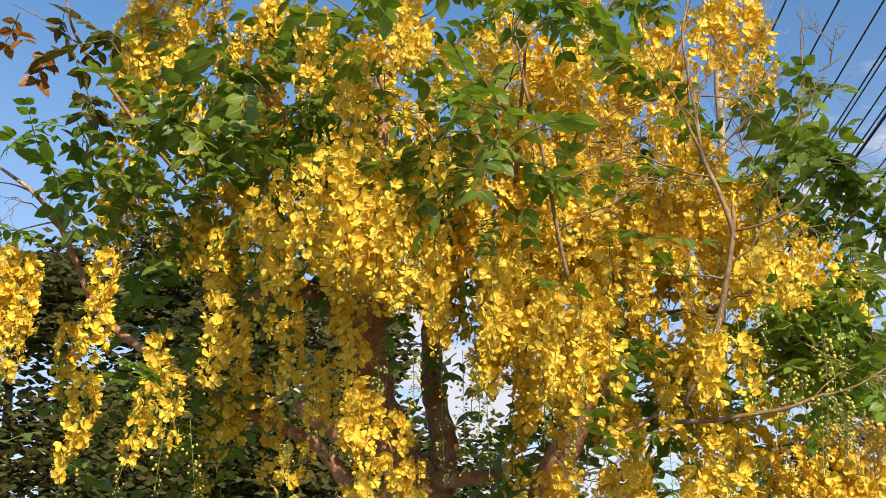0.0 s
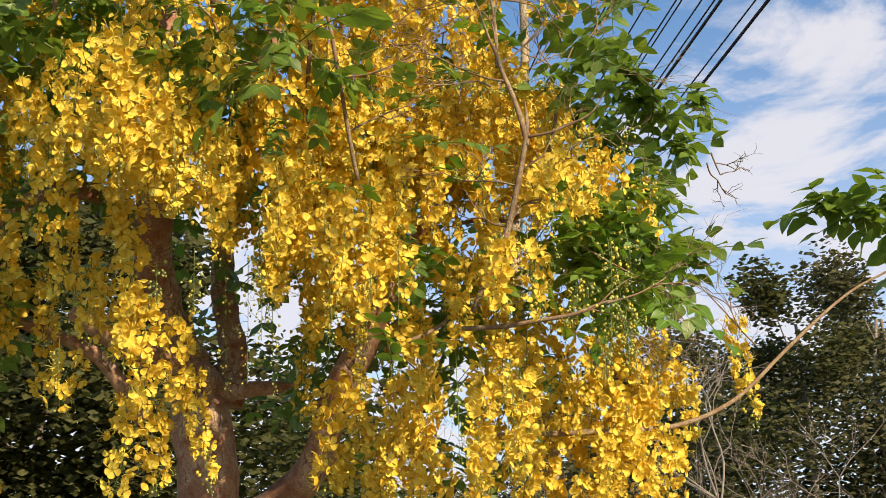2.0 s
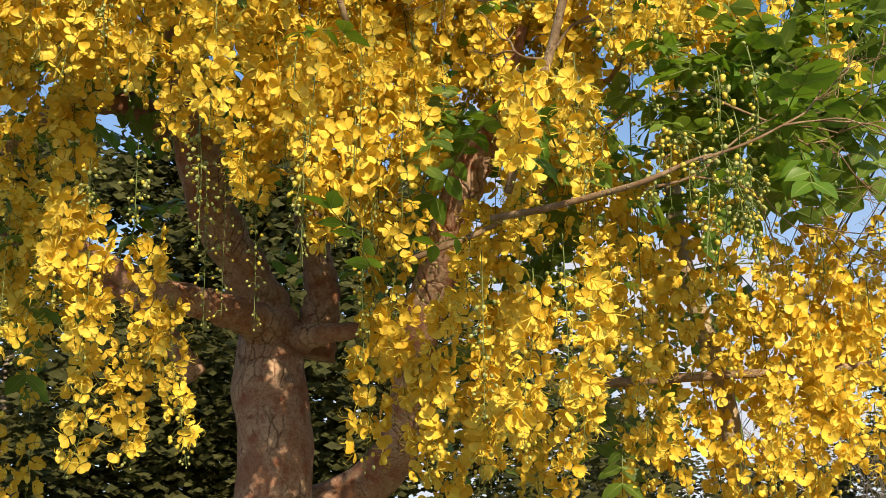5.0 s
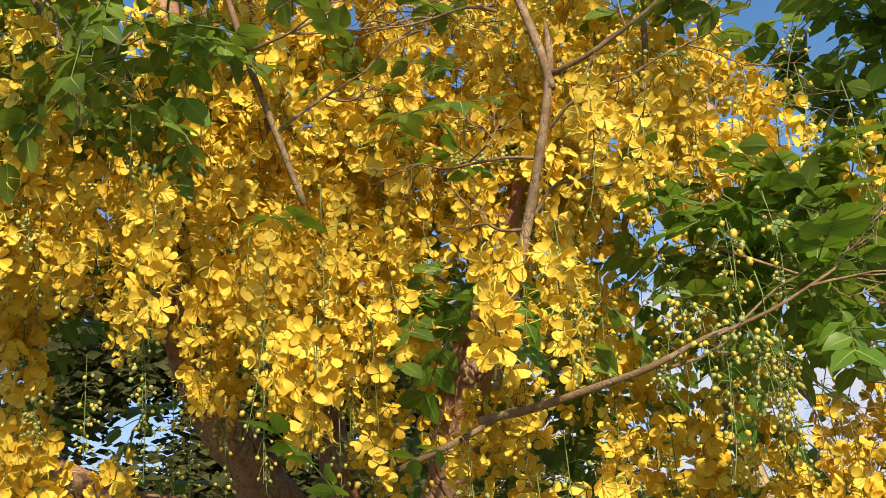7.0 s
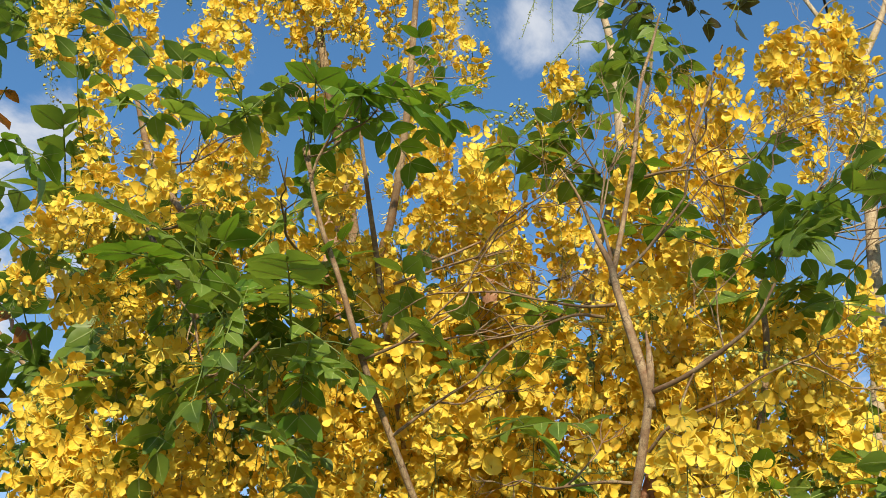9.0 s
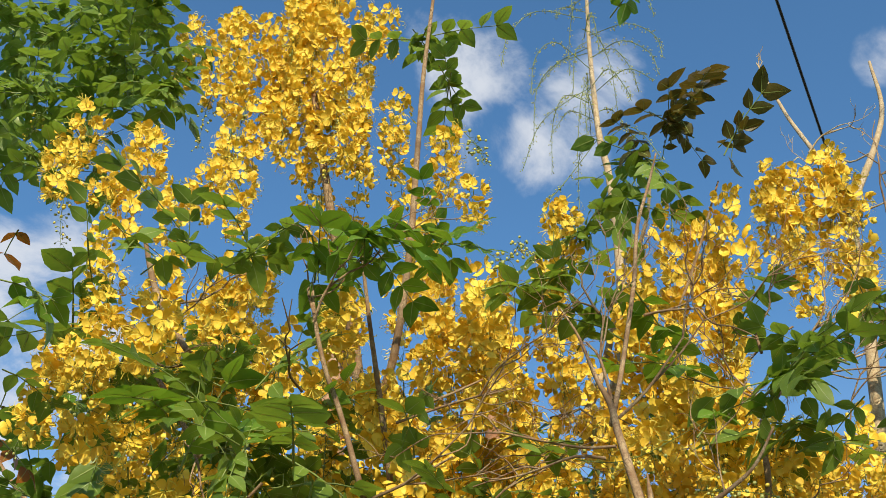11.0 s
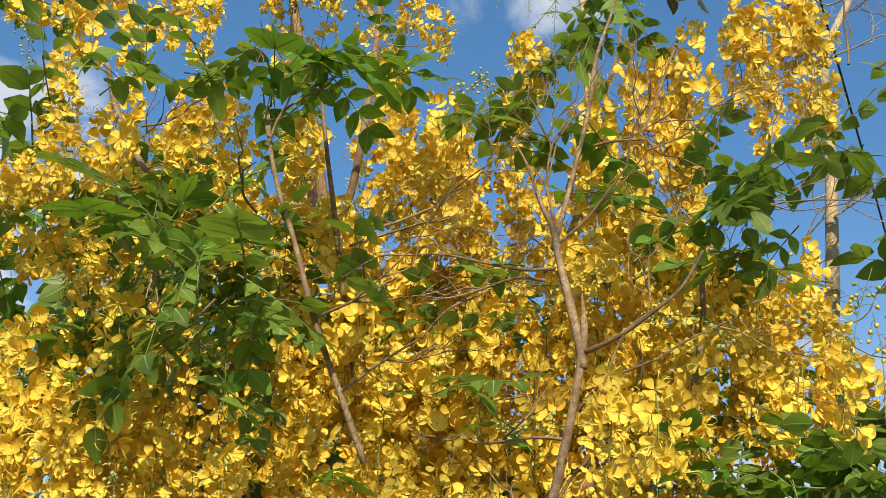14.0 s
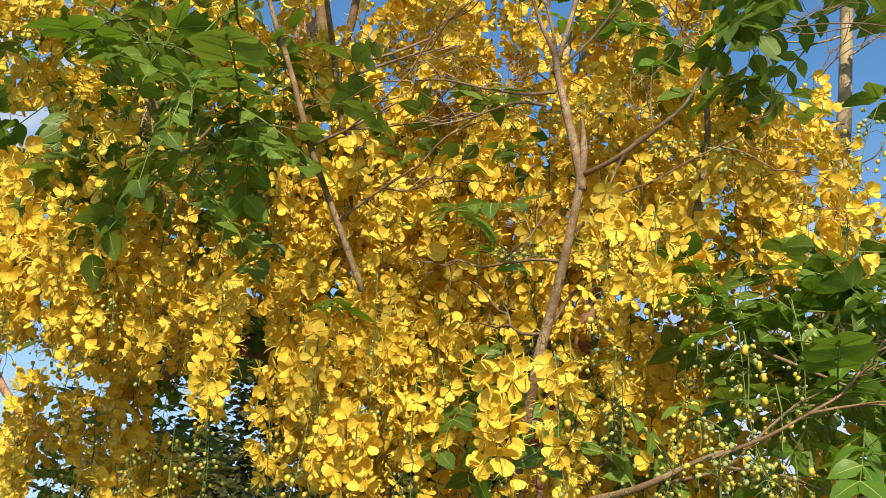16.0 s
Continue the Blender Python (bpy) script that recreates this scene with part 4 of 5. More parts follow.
twigs((1.15, 4.31, 3.42), (-0.90, 0.00, 0.40), 0.31, 4, PALE)
twigs((0.78, 3.19, 3.07), (-0.30, 0.00, 1.00), 0.28, 5, TWIG)
twigs((0.79, 3.19, 3.03), (0.80, 0.00, 0.80), 0.38, 5, TWIG)
twigs((0.79, 3.16, 2.96), (-1.00, 0.00, 0.30), 0.31, 4, TWIG)
twigs((0.23, 3.02, 3.31), (-0.30, 0.00, 1.00), 0.19, 4, TWIG)
twigs((0.23, 3.02, 3.29), (0.60, 0.00, 0.80), 0.25, 4, TWIG)
twigs((0.34, 3.19, 2.80), (1.00, 0.00, 0.50), 0.38, 5, TWIG)
twigs((0.31, 3.12, 2.93), (1.00, 0.00, 0.30), 0.38, 5, TWIG)
twigs((0.30, 3.25, 3.16), (1.00, 0.00, 0.10), 0.38, 5, TWIG)
twigs((0.83, 3.15, 2.68), (1.00, 0.00, 0.50), 0.31, 5, TWIG)
twigs((0.81, 3.15, 2.63), (-1.00, 0.00, 0.10), 0.25, 4, TWIG)
twigs((0.79, 3.15, 2.53), (0.80, 0.00, 0.50), 0.19, 3, TWIG)
twigs((0.77, 3.15, 2.51), (-0.80, 0.00, 0.30), 0.12, 3, TWIG)
twigs((1.70, 3.88, 3.06), (0.30, 0.00, -1.00), 0.18, 4, THREAD)
twigs((1.68, 3.88, 3.02), (0.50, 0.00, -1.00), 0.15, 4, THREAD)
twigs((2.76, 4.38, 2.72), (0.90, 0.00, 0.10), 0.38, 5, TWIG)
twigs((2.84, 4.38, 2.77), (0.60, 0.00, -0.70), 0.31, 4, THREAD)
twigs((1.93, 4.19, 2.41), (-0.50, 0.00, 0.60), 0.38, 6, TWIG)
twigs((0.99, 4.25, 3.38), (0.60, 0.00, 0.80), 0.38, 6, TWIG)
twigs((0.94, 4.25, 3.16), (0.70, 0.00, 0.40), 0.38, 6, TWIG)
twigs((0.99, 3.44, 3.09), (0.60, 0.00, 0.90), 0.38, 6, TWIG)
twigs((0.88, 4.12, 3.04), (-0.70, 0.00, 0.30), 0.31, 6, TWIG)
twigs((1.16, 3.88, 2.49), (0.80, 0.00, -0.50), 0.38, 7, TWIG)
twigs((0.94, 3.25, 2.28), (0.90, 0.00, 0.40), 0.31, 6, TWIG)
twigs((0.24, 4.12, 2.47), (0.60, 0.00, -0.60), 0.38, 7, TWIG)
twigs((0.15, 4.00, 2.52), (0.50, 0.00, 0.60), 0.38, 7, TWIG)
twigs((1.03, 3.12, 2.28), (0.80, 0.00, 0.30), 0.31, 6, TWIG)
twigs((1.05, 3.38, 2.53), (0.70, 0.00, -0.40), 0.38, 6, TWIG)
twigs((0.12, 3.06, 2.98), (-0.80, 0.00, -0.40), 0.25, 6, TWIG)
twigs((-0.08, 3.06, 3.11), (0.40, 0.00, -0.80), 0.25, 5, TWIG)

# young budding strings that arch out from the upright branches
bud_string([(0.450, 4.375, 5.237), (0.346, 4.312, 5.164), (0.264, 4.250, 4.997)], True)
bud_string([(0.449, 4.375, 5.060), (0.357, 4.312, 4.957), (0.279, 4.250, 4.826), (0.209, 4.250, 4.643)], True)
bud_string([(0.449, 4.375, 4.891), (0.356, 4.375, 4.970), (0.309, 4.312, 4.839)], True)
bud_string([(0.455, 4.375, 5.326), (0.617, 4.312, 5.253), (0.727, 4.250, 5.081), (0.746, 4.250, 4.960)], True)
bud_string([(0.455, 4.375, 5.205), (0.589, 4.312, 5.175), (0.700, 4.250, 5.009), (0.725, 4.250, 4.887)], True)
bud_string([(0.458, 4.375, 5.027), (0.597, 4.312, 5.026), (0.707, 4.250, 4.869)], True)
bud_string([(0.456, 4.375, 5.452), (0.362, 4.375, 5.529), (0.346, 4.312, 5.410)], True)
bud_string([(0.476, 4.312, 4.749), (0.360, 4.250, 4.538), (0.309, 4.188, 4.413), (0.296, 4.188, 4.346)], True)
bud_string([(0.453, 4.375, 5.116), (0.423, 4.312, 4.959), (0.389, 4.312, 4.676)], True)
bud_string([(0.448, 4.375, 5.299), (0.415, 4.312, 5.194), (0.391, 4.312, 4.973)], True)
bud_string([(0.399, 3.438, 3.714), (0.473, 3.438, 3.641), (0.516, 3.438, 3.678), (0.536, 3.438, 3.621)])
bud_string([(0.367, 3.438, 4.095), (0.408, 3.438, 4.020), (0.423, 3.438, 3.957)])
bud_string([(-0.505, 3.438, 4.624), (-0.525, 3.438, 4.485), (-0.526, 3.438, 4.370)])
bud_string([(-0.362, 3.438, 4.516), (-0.381, 3.438, 4.360), (-0.379, 3.438, 4.205)])
bud_string([(-0.841, 3.125, 4.415), (-0.885, 3.125, 4.341), (-0.889, 3.125, 4.211)])
bud_string([(-0.683, 3.125, 4.136), (-0.680, 3.125, 3.974), (-0.650, 3.125, 3.831)])
bud_string([(1.042, 3.188, 2.339), (1.013, 3.188, 2.357), (0.981, 3.188, 2.350), (0.958, 3.188, 2.272), (0.943, 3.188, 2.231)])
bud_string([(1.073, 3.188, 2.492), (1.075, 3.188, 2.435), (1.077, 3.188, 2.351)])
bud_string([(1.031, 3.125, 2.301), (1.045, 3.125, 2.239), (1.034, 3.125, 2.127)])
bud_string([(1.086, 3.188, 2.305), (1.103, 3.188, 2.216), (1.107, 3.188, 2.116)])
bud_string([(1.091, 3.188, 2.286), (1.120, 3.188, 2.180), (1.130, 3.188, 2.074)])
bud_string([(1.056, 3.125, 2.305), (1.096, 3.125, 2.265), (1.143, 3.125, 2.224)])
bud_string([(0.818, 3.375, 2.584), (0.815, 3.375, 2.478), (0.804, 3.375, 2.356)])
bud_string([(0.285, 3.250, 2.544), (0.289, 3.250, 2.388), (0.288, 3.250, 2.185)])
bud_string([(0.781, 3.325, 2.725), (0.714, 3.250, 2.695), (0.645, 3.250, 2.715)])
bud_string([(0.966, 3.500, 3.141), (0.911, 3.500, 3.072), (0.865, 3.500, 2.976)])
bud_string([(1.300, 3.500, 3.027), (1.261, 3.500, 2.934), (1.229, 3.500, 2.816)])
bud_string([(0.092, 3.188, 2.490), (0.104, 3.188, 2.348), (0.105, 3.188, 2.195)])
bud_string([(-0.085, 3.312, 2.485), (-0.083, 3.312, 2.379), (-0.080, 3.312, 2.289)])
bud_string([(-0.189, 3.312, 2.449), (-0.184, 3.312, 2.382), (-0.182, 3.312, 2.331)])
bud_string([(0.399, 3.250, 2.710), (0.401, 3.250, 2.509), (0.401, 3.250, 2.316)])
bud_string([(0.094, 3.188, 2.534), (0.096, 3.188, 2.406), (0.101, 3.188, 2.282)])
bud_string([(1.222, 3.500, 2.699), (1.226, 3.500, 2.581), (1.239, 3.500, 2.466)])
bud_string([(0.870, 3.250, 2.466), (0.866, 3.250, 2.364), (0.859, 3.250, 2.262)])
bud_string([(0.785, 3.250, 2.204), (0.787, 3.250, 2.059), (0.787, 3.250, 1.896)])
bud_string([(1.066, 3.500, 2.515), (1.051, 3.500, 2.416), (1.036, 3.500, 2.334)])
bud_string([(-0.007, 3.500, 2.491), (0.000, 3.500, 2.311), (0.005, 3.500, 2.105)])
bud_string([(0.061, 3.438, 2.508), (0.064, 3.438, 2.331), (0.066, 3.438, 2.126)])
bud_string([(0.130, 3.438, 2.436), (0.135, 3.438, 2.261), (0.138, 3.438, 2.094)])
bud_string([(-0.466, 3.500, 2.529), (-0.465, 3.500, 2.312), (-0.461, 3.500, 2.106)])
bud_string([(-0.754, 3.438, 2.299), (-0.734, 3.438, 2.162), (-0.716, 3.438, 2.030)])
bud_string([(-0.436, 3.500, 3.589), (-0.456, 3.500, 3.367), (-0.474, 3.500, 3.114)])
bud_string([(0.050, 3.375, 3.340), (0.056, 3.375, 3.093), (0.064, 3.375, 2.896)])
bud_string([(-0.989, 3.625, 3.326), (-0.979, 3.625, 3.110), (-0.970, 3.625, 2.904)])
bud_string([(2.736, 4.375, 2.454), (2.701, 4.375, 2.197), (2.677, 4.375, 1.951)])
bud_string([(0.948, 3.438, 2.715), (0.932, 3.438, 2.584), (0.920, 3.438, 2.441)])
bud_string([(0.378, 3.375, 2.329), (0.379, 3.375, 2.188), (0.383, 3.375, 2.022)])
bud_string([(0.634, 3.250, 2.180), (0.635, 3.250, 2.019), (0.634, 3.250, 1.861)])
bud_string([(0.939, 3.375, 2.729), (0.963, 3.375, 2.597), (0.960, 3.375, 2.456)])
bud_string([(0.824, 3.125, 2.505), (0.828, 3.125, 2.404), (0.824, 3.125, 2.316)])
bud_string([(0.597, 3.312, 3.056), (0.772, 3.250, 2.975), (0.935, 3.250, 3.021)])
bud_string([(-0.088, 3.062, 2.762), (-0.064, 3.062, 2.666), (-0.054, 3.062, 2.575)])
bud_string([(1.145, 3.250, 2.554), (1.155, 3.250, 2.460), (1.150, 3.250, 2.355)])
bud_string([(1.091, 3.250, 2.800), (1.014, 3.312, 2.888), (0.874, 3.375, 2.951)])

# more of them all round the pale upright branch
srng = random.Random(12)
for i in range(16):
    a, z0, far = i * 2.4, 4.72 + 0.055 * i, srng.uniform(0.14, 0.34)
    px, py = 0.452 + 0.01 * math.sin(i), 4.33
    ox, oy = math.cos(a) * far, math.sin(a) * far * 0.7
    bud_string([(px, py, z0), (px + ox * 0.55, py + oy * 0.55, z0 + srng.uniform(0.01, 0.07)), (px + ox * 0.9, py + oy * 0.9, z0 - srng.uniform(0.05, 0.12)), (px + ox, py + oy, z0 - srng.uniform(0.18, 0.34))], True)

# leaf clumps: middle, radius, number of leaves
for x, y, z, r, n, k in ((0.16, 2.94, 2.99, 0.14, 4, 1.15), (0.28, 2.97, 2.87, 0.11, 3, 1.15), (0.09, 2.88, 3.07, 0.11, 3, 1.15), (-0.01, 3.25, 3.07, 0.16, 4, 1.15),):
    clump((x, y, z), r, n, "green", k)
for x, y, z, r, n, k in ((-1.21, 3.81, 3.49, 0.25, 8, 1.50), (-0.94, 3.81, 3.73, 0.23, 5, 1.50), (-0.63, 3.88, 3.25, 0.21, 4, 1.50), (-0.64, 3.75, 3.84, 0.17, 7, 1.50), (-0.91, 4.00, 4.00, 0.14, 5, 1.50), (-0.47, 3.75, 3.81, 0.13, 5, 1.50), (-0.92, 3.50, 3.33, 0.21, 14, 1.50), (-0.67, 3.44, 3.46, 0.17, 10, 1.50), (-0.45, 3.69, 3.45, 0.18, 9, 1.50), (-1.09, 3.69, 3.18, 0.22, 13, 1.50), (-0.95, 4.00, 3.10, 0.21, 12, 1.50), (-0.67, 3.62, 3.30, 0.18, 10, 1.50), (-1.31, 3.75, 3.21, 0.18, 9, 1.50), (0.03, 3.25, 3.41, 0.20, 4, 1.00), (0.08, 3.28, 3.24, 0.12, 2, 1.00), (-0.27, 3.38, 3.60, 0.12, 3, 1.00),):
    clump((x, y, z), r, n, "green", k)
for x, y, z, r, n, k in ((0.49, 3.12, 2.90, 0.07, 1, 1.00), (0.54, 3.38, 2.50, 0.09, 5, 1.00), (1.54, 4.38, 3.98, 0.19, 8, 1.50), (1.27, 4.25, 3.75, 0.12, 4, 1.50), (1.58, 4.25, 3.44, 0.25, 16, 1.50), (1.50, 4.06, 3.00, 0.21, 14, 1.50), (1.18, 3.75, 2.72, 0.19, 11, 1.50), (1.40, 3.88, 2.68, 0.20, 12, 1.50), (1.78, 4.38, 3.32, 0.14, 8, 1.50), (-0.11, 3.19, 2.94, 0.07, 1, 1.00), (0.14, 3.19, 2.82, 0.08, 2, 1.00), (-0.81, 3.75, 3.28, 0.18, 6, 1.50), (-0.55, 3.50, 2.81, 0.05, 1, 1.50), (-0.47, 3.50, 3.59, 0.12, 4, 1.50), (-1.20, 3.50, 3.26, 0.11, 4, 1.50), (-1.13, 4.00, 4.00, 0.07, 2, 1.50),):
    clump((x, y, z), r, n, "green", k)
for x, y, z, r, n, k in ((-1.33, 3.38, 3.24, 0.17, 6, 1.00), (-0.87, 3.25, 2.40, 0.08, 3, 1.00), (0.40, 3.25, 3.58, 0.11, 5, 1.00), (0.16, 3.25, 3.58, 0.15, 5, 1.00), (-0.97, 3.31, 3.12, 0.11, 3, 1.00), (-0.52, 3.25, 3.46, 0.06, 2, 1.00), (-1.41, 3.62, 2.97, 0.10, 3, 1.50), (-1.30, 3.50, 3.16, 0.11, 4, 1.50),):
    clump((x, y, z), r, n, "young", k)
for x, y, z, r, n, k in ((-1.15, 3.50, 3.64, 0.10, 4, 1.50), (-1.20, 3.50, 3.41, 0.10, 3, 1.50), (-1.33, 3.50, 3.68, 0.08, 2, 1.50),):
    clump((x, y, z), r, n, "bronze", k)
for x, y, z, r, n, k in ((-1.37, 3.50, 3.57, 0.08, 2, 1.50), (-1.50, 3.50, 3.68, 0.08, 2, 1.50),):
    clump((x, y, z), r, n, "dry", k)
for x, y, z, r, n, k in ((1.54, 4.25, 3.55, 0.22, 14, 1.70), (1.89, 4.38, 3.51, 0.12, 6, 1.70), (1.78, 4.38, 3.29, 0.14, 9, 1.70), (1.28, 3.88, 2.85, 0.17, 11, 1.70), (1.41, 3.88, 2.63, 0.19, 14, 1.70), (1.11, 3.62, 2.54, 0.13, 9, 1.70), (1.72, 4.25, 2.78, 0.13, 7, 1.70), (1.63, 4.25, 3.37, 0.18, 10, 1.70), (1.55, 4.12, 2.94, 0.17, 9, 1.70), (2.38, 4.38, 3.06, 0.14, 9, 2.10), (2.72, 4.38, 3.09, 0.17, 12, 2.10), (2.83, 4.38, 2.90, 0.12, 7, 2.10), (2.54, 4.38, 3.02, 0.14, 8, 2.10),):
    clump((x, y, z), r, n, "green", k)
for x, y, z, r, n, k in ((0.57, 3.38, 2.51, 0.06, 3, 1.10), (0.60, 3.38, 2.45, 0.04, 2, 1.10), (1.57, 4.00, 2.54, 0.10, 3, 1.70), (0.44, 3.12, 2.15, 0.02, 1, 1.10),):
    clump((x, y, z), r, n, "young", k)
for x, y, z, r, n, k in ((-0.99, 3.19, 4.83, 0.34, 36, 1.30), (-0.73, 3.25, 4.70, 0.26, 32, 1.30), (-0.93, 3.12, 4.50, 0.21, 23, 1.30), (-0.51, 3.25, 4.46, 0.12, 11, 1.30), (-0.85, 3.12, 4.22, 0.12, 4, 1.30), (-0.04, 2.75, 3.41, 0.12, 3, 1.30), (-0.14, 2.75, 3.38, 0.10, 2, 1.30), (0.00, 2.88, 3.46, 0.11, 3, 1.30), (0.07, 3.00, 3.49, 0.12, 4, 1.30), (0.26, 3.38, 4.43, 0.10, 6, 1.30), (0.35, 3.38, 4.21, 0.05, 3, 1.30), (-0.24, 2.75, 3.13, 0.08, 1, 1.30), (-0.02, 3.00, 3.22, 0.12, 3, 1.30), (-0.17, 3.00, 3.24, 0.11, 3, 1.30), (0.16, 3.00, 3.19, 0.08, 2, 1.30), (0.56, 3.25, 3.43, 0.05, 2, 1.30),):
    clump((x, y, z), r, n, "green", k)
for x, y, z, r, n, k in ((0.57, 3.56, 3.66, 0.09, 5, 1.30), (0.59, 3.69, 3.86, 0.13, 6, 1.30), (0.67, 3.69, 3.93, 0.09, 5, 1.30), (0.78, 3.69, 4.04, 0.12, 5, 1.30), (0.68, 3.44, 3.41, 0.09, 3, 1.30), (0.63, 3.19, 3.02, 0.07, 3, 1.30), (1.07, 3.31, 3.10, 0.08, 8, 1.30), (1.13, 3.38, 3.18, 0.06, 4, 1.30), (1.01, 3.50, 3.40, 0.06, 2, 1.30), (1.23, 3.69, 3.45, 0.05, 2, 1.30), (1.14, 3.38, 3.01, 0.05, 3, 1.30), (-0.63, 3.25, 4.86, 0.16, 15, 1.30), (-1.14, 3.12, 4.90, 0.18, 15, 1.30), (-0.94, 3.25, 5.01, 0.23, 15, 1.30), (-0.61, 3.06, 4.00, 0.09, 2, 1.30), (0.41, 3.12, 3.09, 0.05, 2, 1.30),):
    clump((x, y, z), r, n, "green", k)
for x, y, z, r, n, k in ((0.10, 3.06, 3.60, 0.08, 2, 1.30),):
    clump((x, y, z), r, n, "green", k)
for x, y, z, r, n, k in ((0.24, 3.00, 3.42, 0.13, 7, 1.30), (0.35, 3.00, 3.45, 0.11, 7, 1.30), (-0.19, 2.69, 3.28, 0.08, 3, 1.30), (0.10, 3.02, 3.07, 0.03, 1, 1.30), (0.22, 3.06, 3.12, 0.05, 2, 1.30), (0.73, 3.44, 3.47, 0.07, 2, 1.30), (0.81, 3.44, 3.38, 0.05, 2, 1.30), (0.86, 3.38, 3.23, 0.06, 2, 1.30), (0.80, 3.62, 4.59, 0.04, 2, 1.30), (0.96, 3.25, 3.04, 0.04, 2, 1.30),):
    clump((x, y, z), r, n, "young", k)
for x, y, z, r, n, k in ((0.85, 3.69, 4.14, 0.09, 5, 1.30), (1.02, 3.69, 4.05, 0.07, 3, 1.30), (0.75, 3.69, 4.13, 0.07, 2, 1.30), (0.92, 3.69, 4.21, 0.05, 2, 1.30),):
    clump((x, y, z), r, n, "bronze", k)
for x, y, z, r, n, k in ((-0.38, 2.75, 3.49, 0.04, 1, 1.30), (-0.49, 3.00, 3.14, 0.05, 1, 1.30),):
    clump((x, y, z), r, n, "dry", k)
for x, y, z, r, n, k in ((1.36, 4.38, 3.43, 0.13, 9, 1.70), (1.46, 4.38, 3.28, 0.11, 9, 1.70), (1.22, 3.44, 2.63, 0.09, 9, 1.15), (1.28, 3.44, 2.52, 0.08, 8, 1.15), (1.09, 3.50, 2.56, 0.09, 7, 1.15), (0.99, 3.50, 2.54, 0.06, 5, 1.15), (0.90, 3.25, 2.37, 0.04, 1, 1.15), (1.23, 3.62, 2.46, 0.09, 8, 1.15), (1.11, 3.44, 2.43, 0.07, 5, 1.15), (0.56, 3.25, 2.82, 0.03, 1, 1.15), (0.43, 3.44, 3.05, 0.09, 4, 1.15), (0.03, 3.38, 3.04, 0.10, 5, 1.15), (0.14, 3.25, 2.79, 0.04, 1, 1.15), (0.46, 3.62, 2.68, 0.06, 4, 1.15), (-0.11, 3.12, 2.92, 0.05, 1, 1.15), (-0.16, 3.25, 3.22, 0.08, 2, 1.15),):
    clump((x, y, z), r, n, "green", k)
for x, y, z, r, n, k in ((-0.64, 3.88, 2.77, 0.10, 5, 1.15), (0.59, 3.38, 2.99, 0.05, 2, 1.15), (1.28, 3.50, 2.34, 0.05, 4, 1.15), (-0.12, 3.38, 3.01, 0.08, 4, 1.15), (-0.72, 4.12, 2.58, 0.10, 5, 1.15), (0.75, 3.62, 2.46, 0.07, 4, 1.15),):
    clump((x, y, z), r, n, "green", k)
for x, y, z, r, n, k in ((1.10, 3.31, 2.29, 0.03, 2, 1.15), (0.29, 3.25, 2.67, 0.02, 1, 1.15), (0.64, 3.25, 2.72, 0.03, 1, 1.15), (1.21, 3.25, 2.46, 0.03, 2, 1.15), (1.00, 3.38, 2.62, 0.04, 2, 1.15), (0.35, 3.38, 2.89, 0.03, 1, 1.15), (0.54, 3.25, 2.20, 0.01, 1, 1.15), (0.75, 3.25, 2.44, 0.03, 2, 1.15),):
    clump((x, y, z), r, n, "young", k)
for x, y, z, r, n, k in ((1.15, 3.50, 2.57, 0.10, 9, 1.15), (1.02, 3.44, 2.61, 0.07, 5, 1.15), (0.98, 3.19, 2.39, 0.04, 1, 1.15), (1.19, 3.62, 2.74, 0.08, 5, 1.15), (1.23, 3.38, 2.43, 0.07, 5, 1.15), (-0.62, 3.25, 3.12, 0.09, 2, 1.15), (-0.73, 3.38, 3.07, 0.10, 4, 1.15), (-0.21, 3.06, 3.03, 0.09, 2, 1.15), (0.85, 3.25, 2.34, 0.04, 2, 1.15), (1.07, 3.44, 3.07, 0.06, 4, 1.15), (0.63, 3.12, 2.74, 0.03, 1, 1.15), (0.25, 3.00, 2.73, 0.07, 2, 1.15), (-0.89, 3.75, 2.52, 0.10, 3, 1.15),):
    clump((x, y, z), r, n, "green", k)
for x, y, z, r, n, k in ((1.12, 3.38, 2.58, 0.06, 4, 1.15), (0.35, 3.19, 2.63, 0.03, 1, 1.15), (1.23, 3.25, 2.31, 0.05, 3, 1.15), (0.68, 3.19, 2.71, 0.03, 1, 1.15), (0.26, 3.00, 2.85, 0.05, 2, 1.15), (-0.05, 3.00, 2.84, 0.06, 2, 1.15), (1.20, 3.25, 2.40, 0.04, 3, 1.15),):
    clump((x, y, z), r, n, "young", k)

# the inner crown: middle, half sizes, number
FILL_FLOWERS = [((0.53, 3.94, 2.76), (0.53, 0.22, 0.6), 25), ((1.06, 3.94, 2.95), (0.44, 0.22, 0.5), 25), ((1.12, 4.06, 2.12), (0.42, 0.26, 0.36), 22), ((0.62, 3.94, 2.08), (0.35, 0.22, 0.44), 11), ((-0.94, 4.25, 2.32), (0.44, 0.28, 0.5), 14), ((-0.12, 3.75, 3.07), (0.44, 0.25, 0.38), 23), ((0.31, 3.75, 3.26), (0.44, 0.19, 0.31), 18), ((-0.31, 3.88, 3.51), (0.44, 0.25, 0.44), 23), ((0.94, 3.81, 3.2), (0.31, 0.19, 0.25), 13), ((0.62, 4.94, 2.39), (0.62, 0.38, 0.56), 13), ((-0.99, 3.94, 3.81), (0.33, 0.15, 0.31), 18), ((-1.03, 4.0, 3.33), (0.32, 0.15, 0.26), 16)]
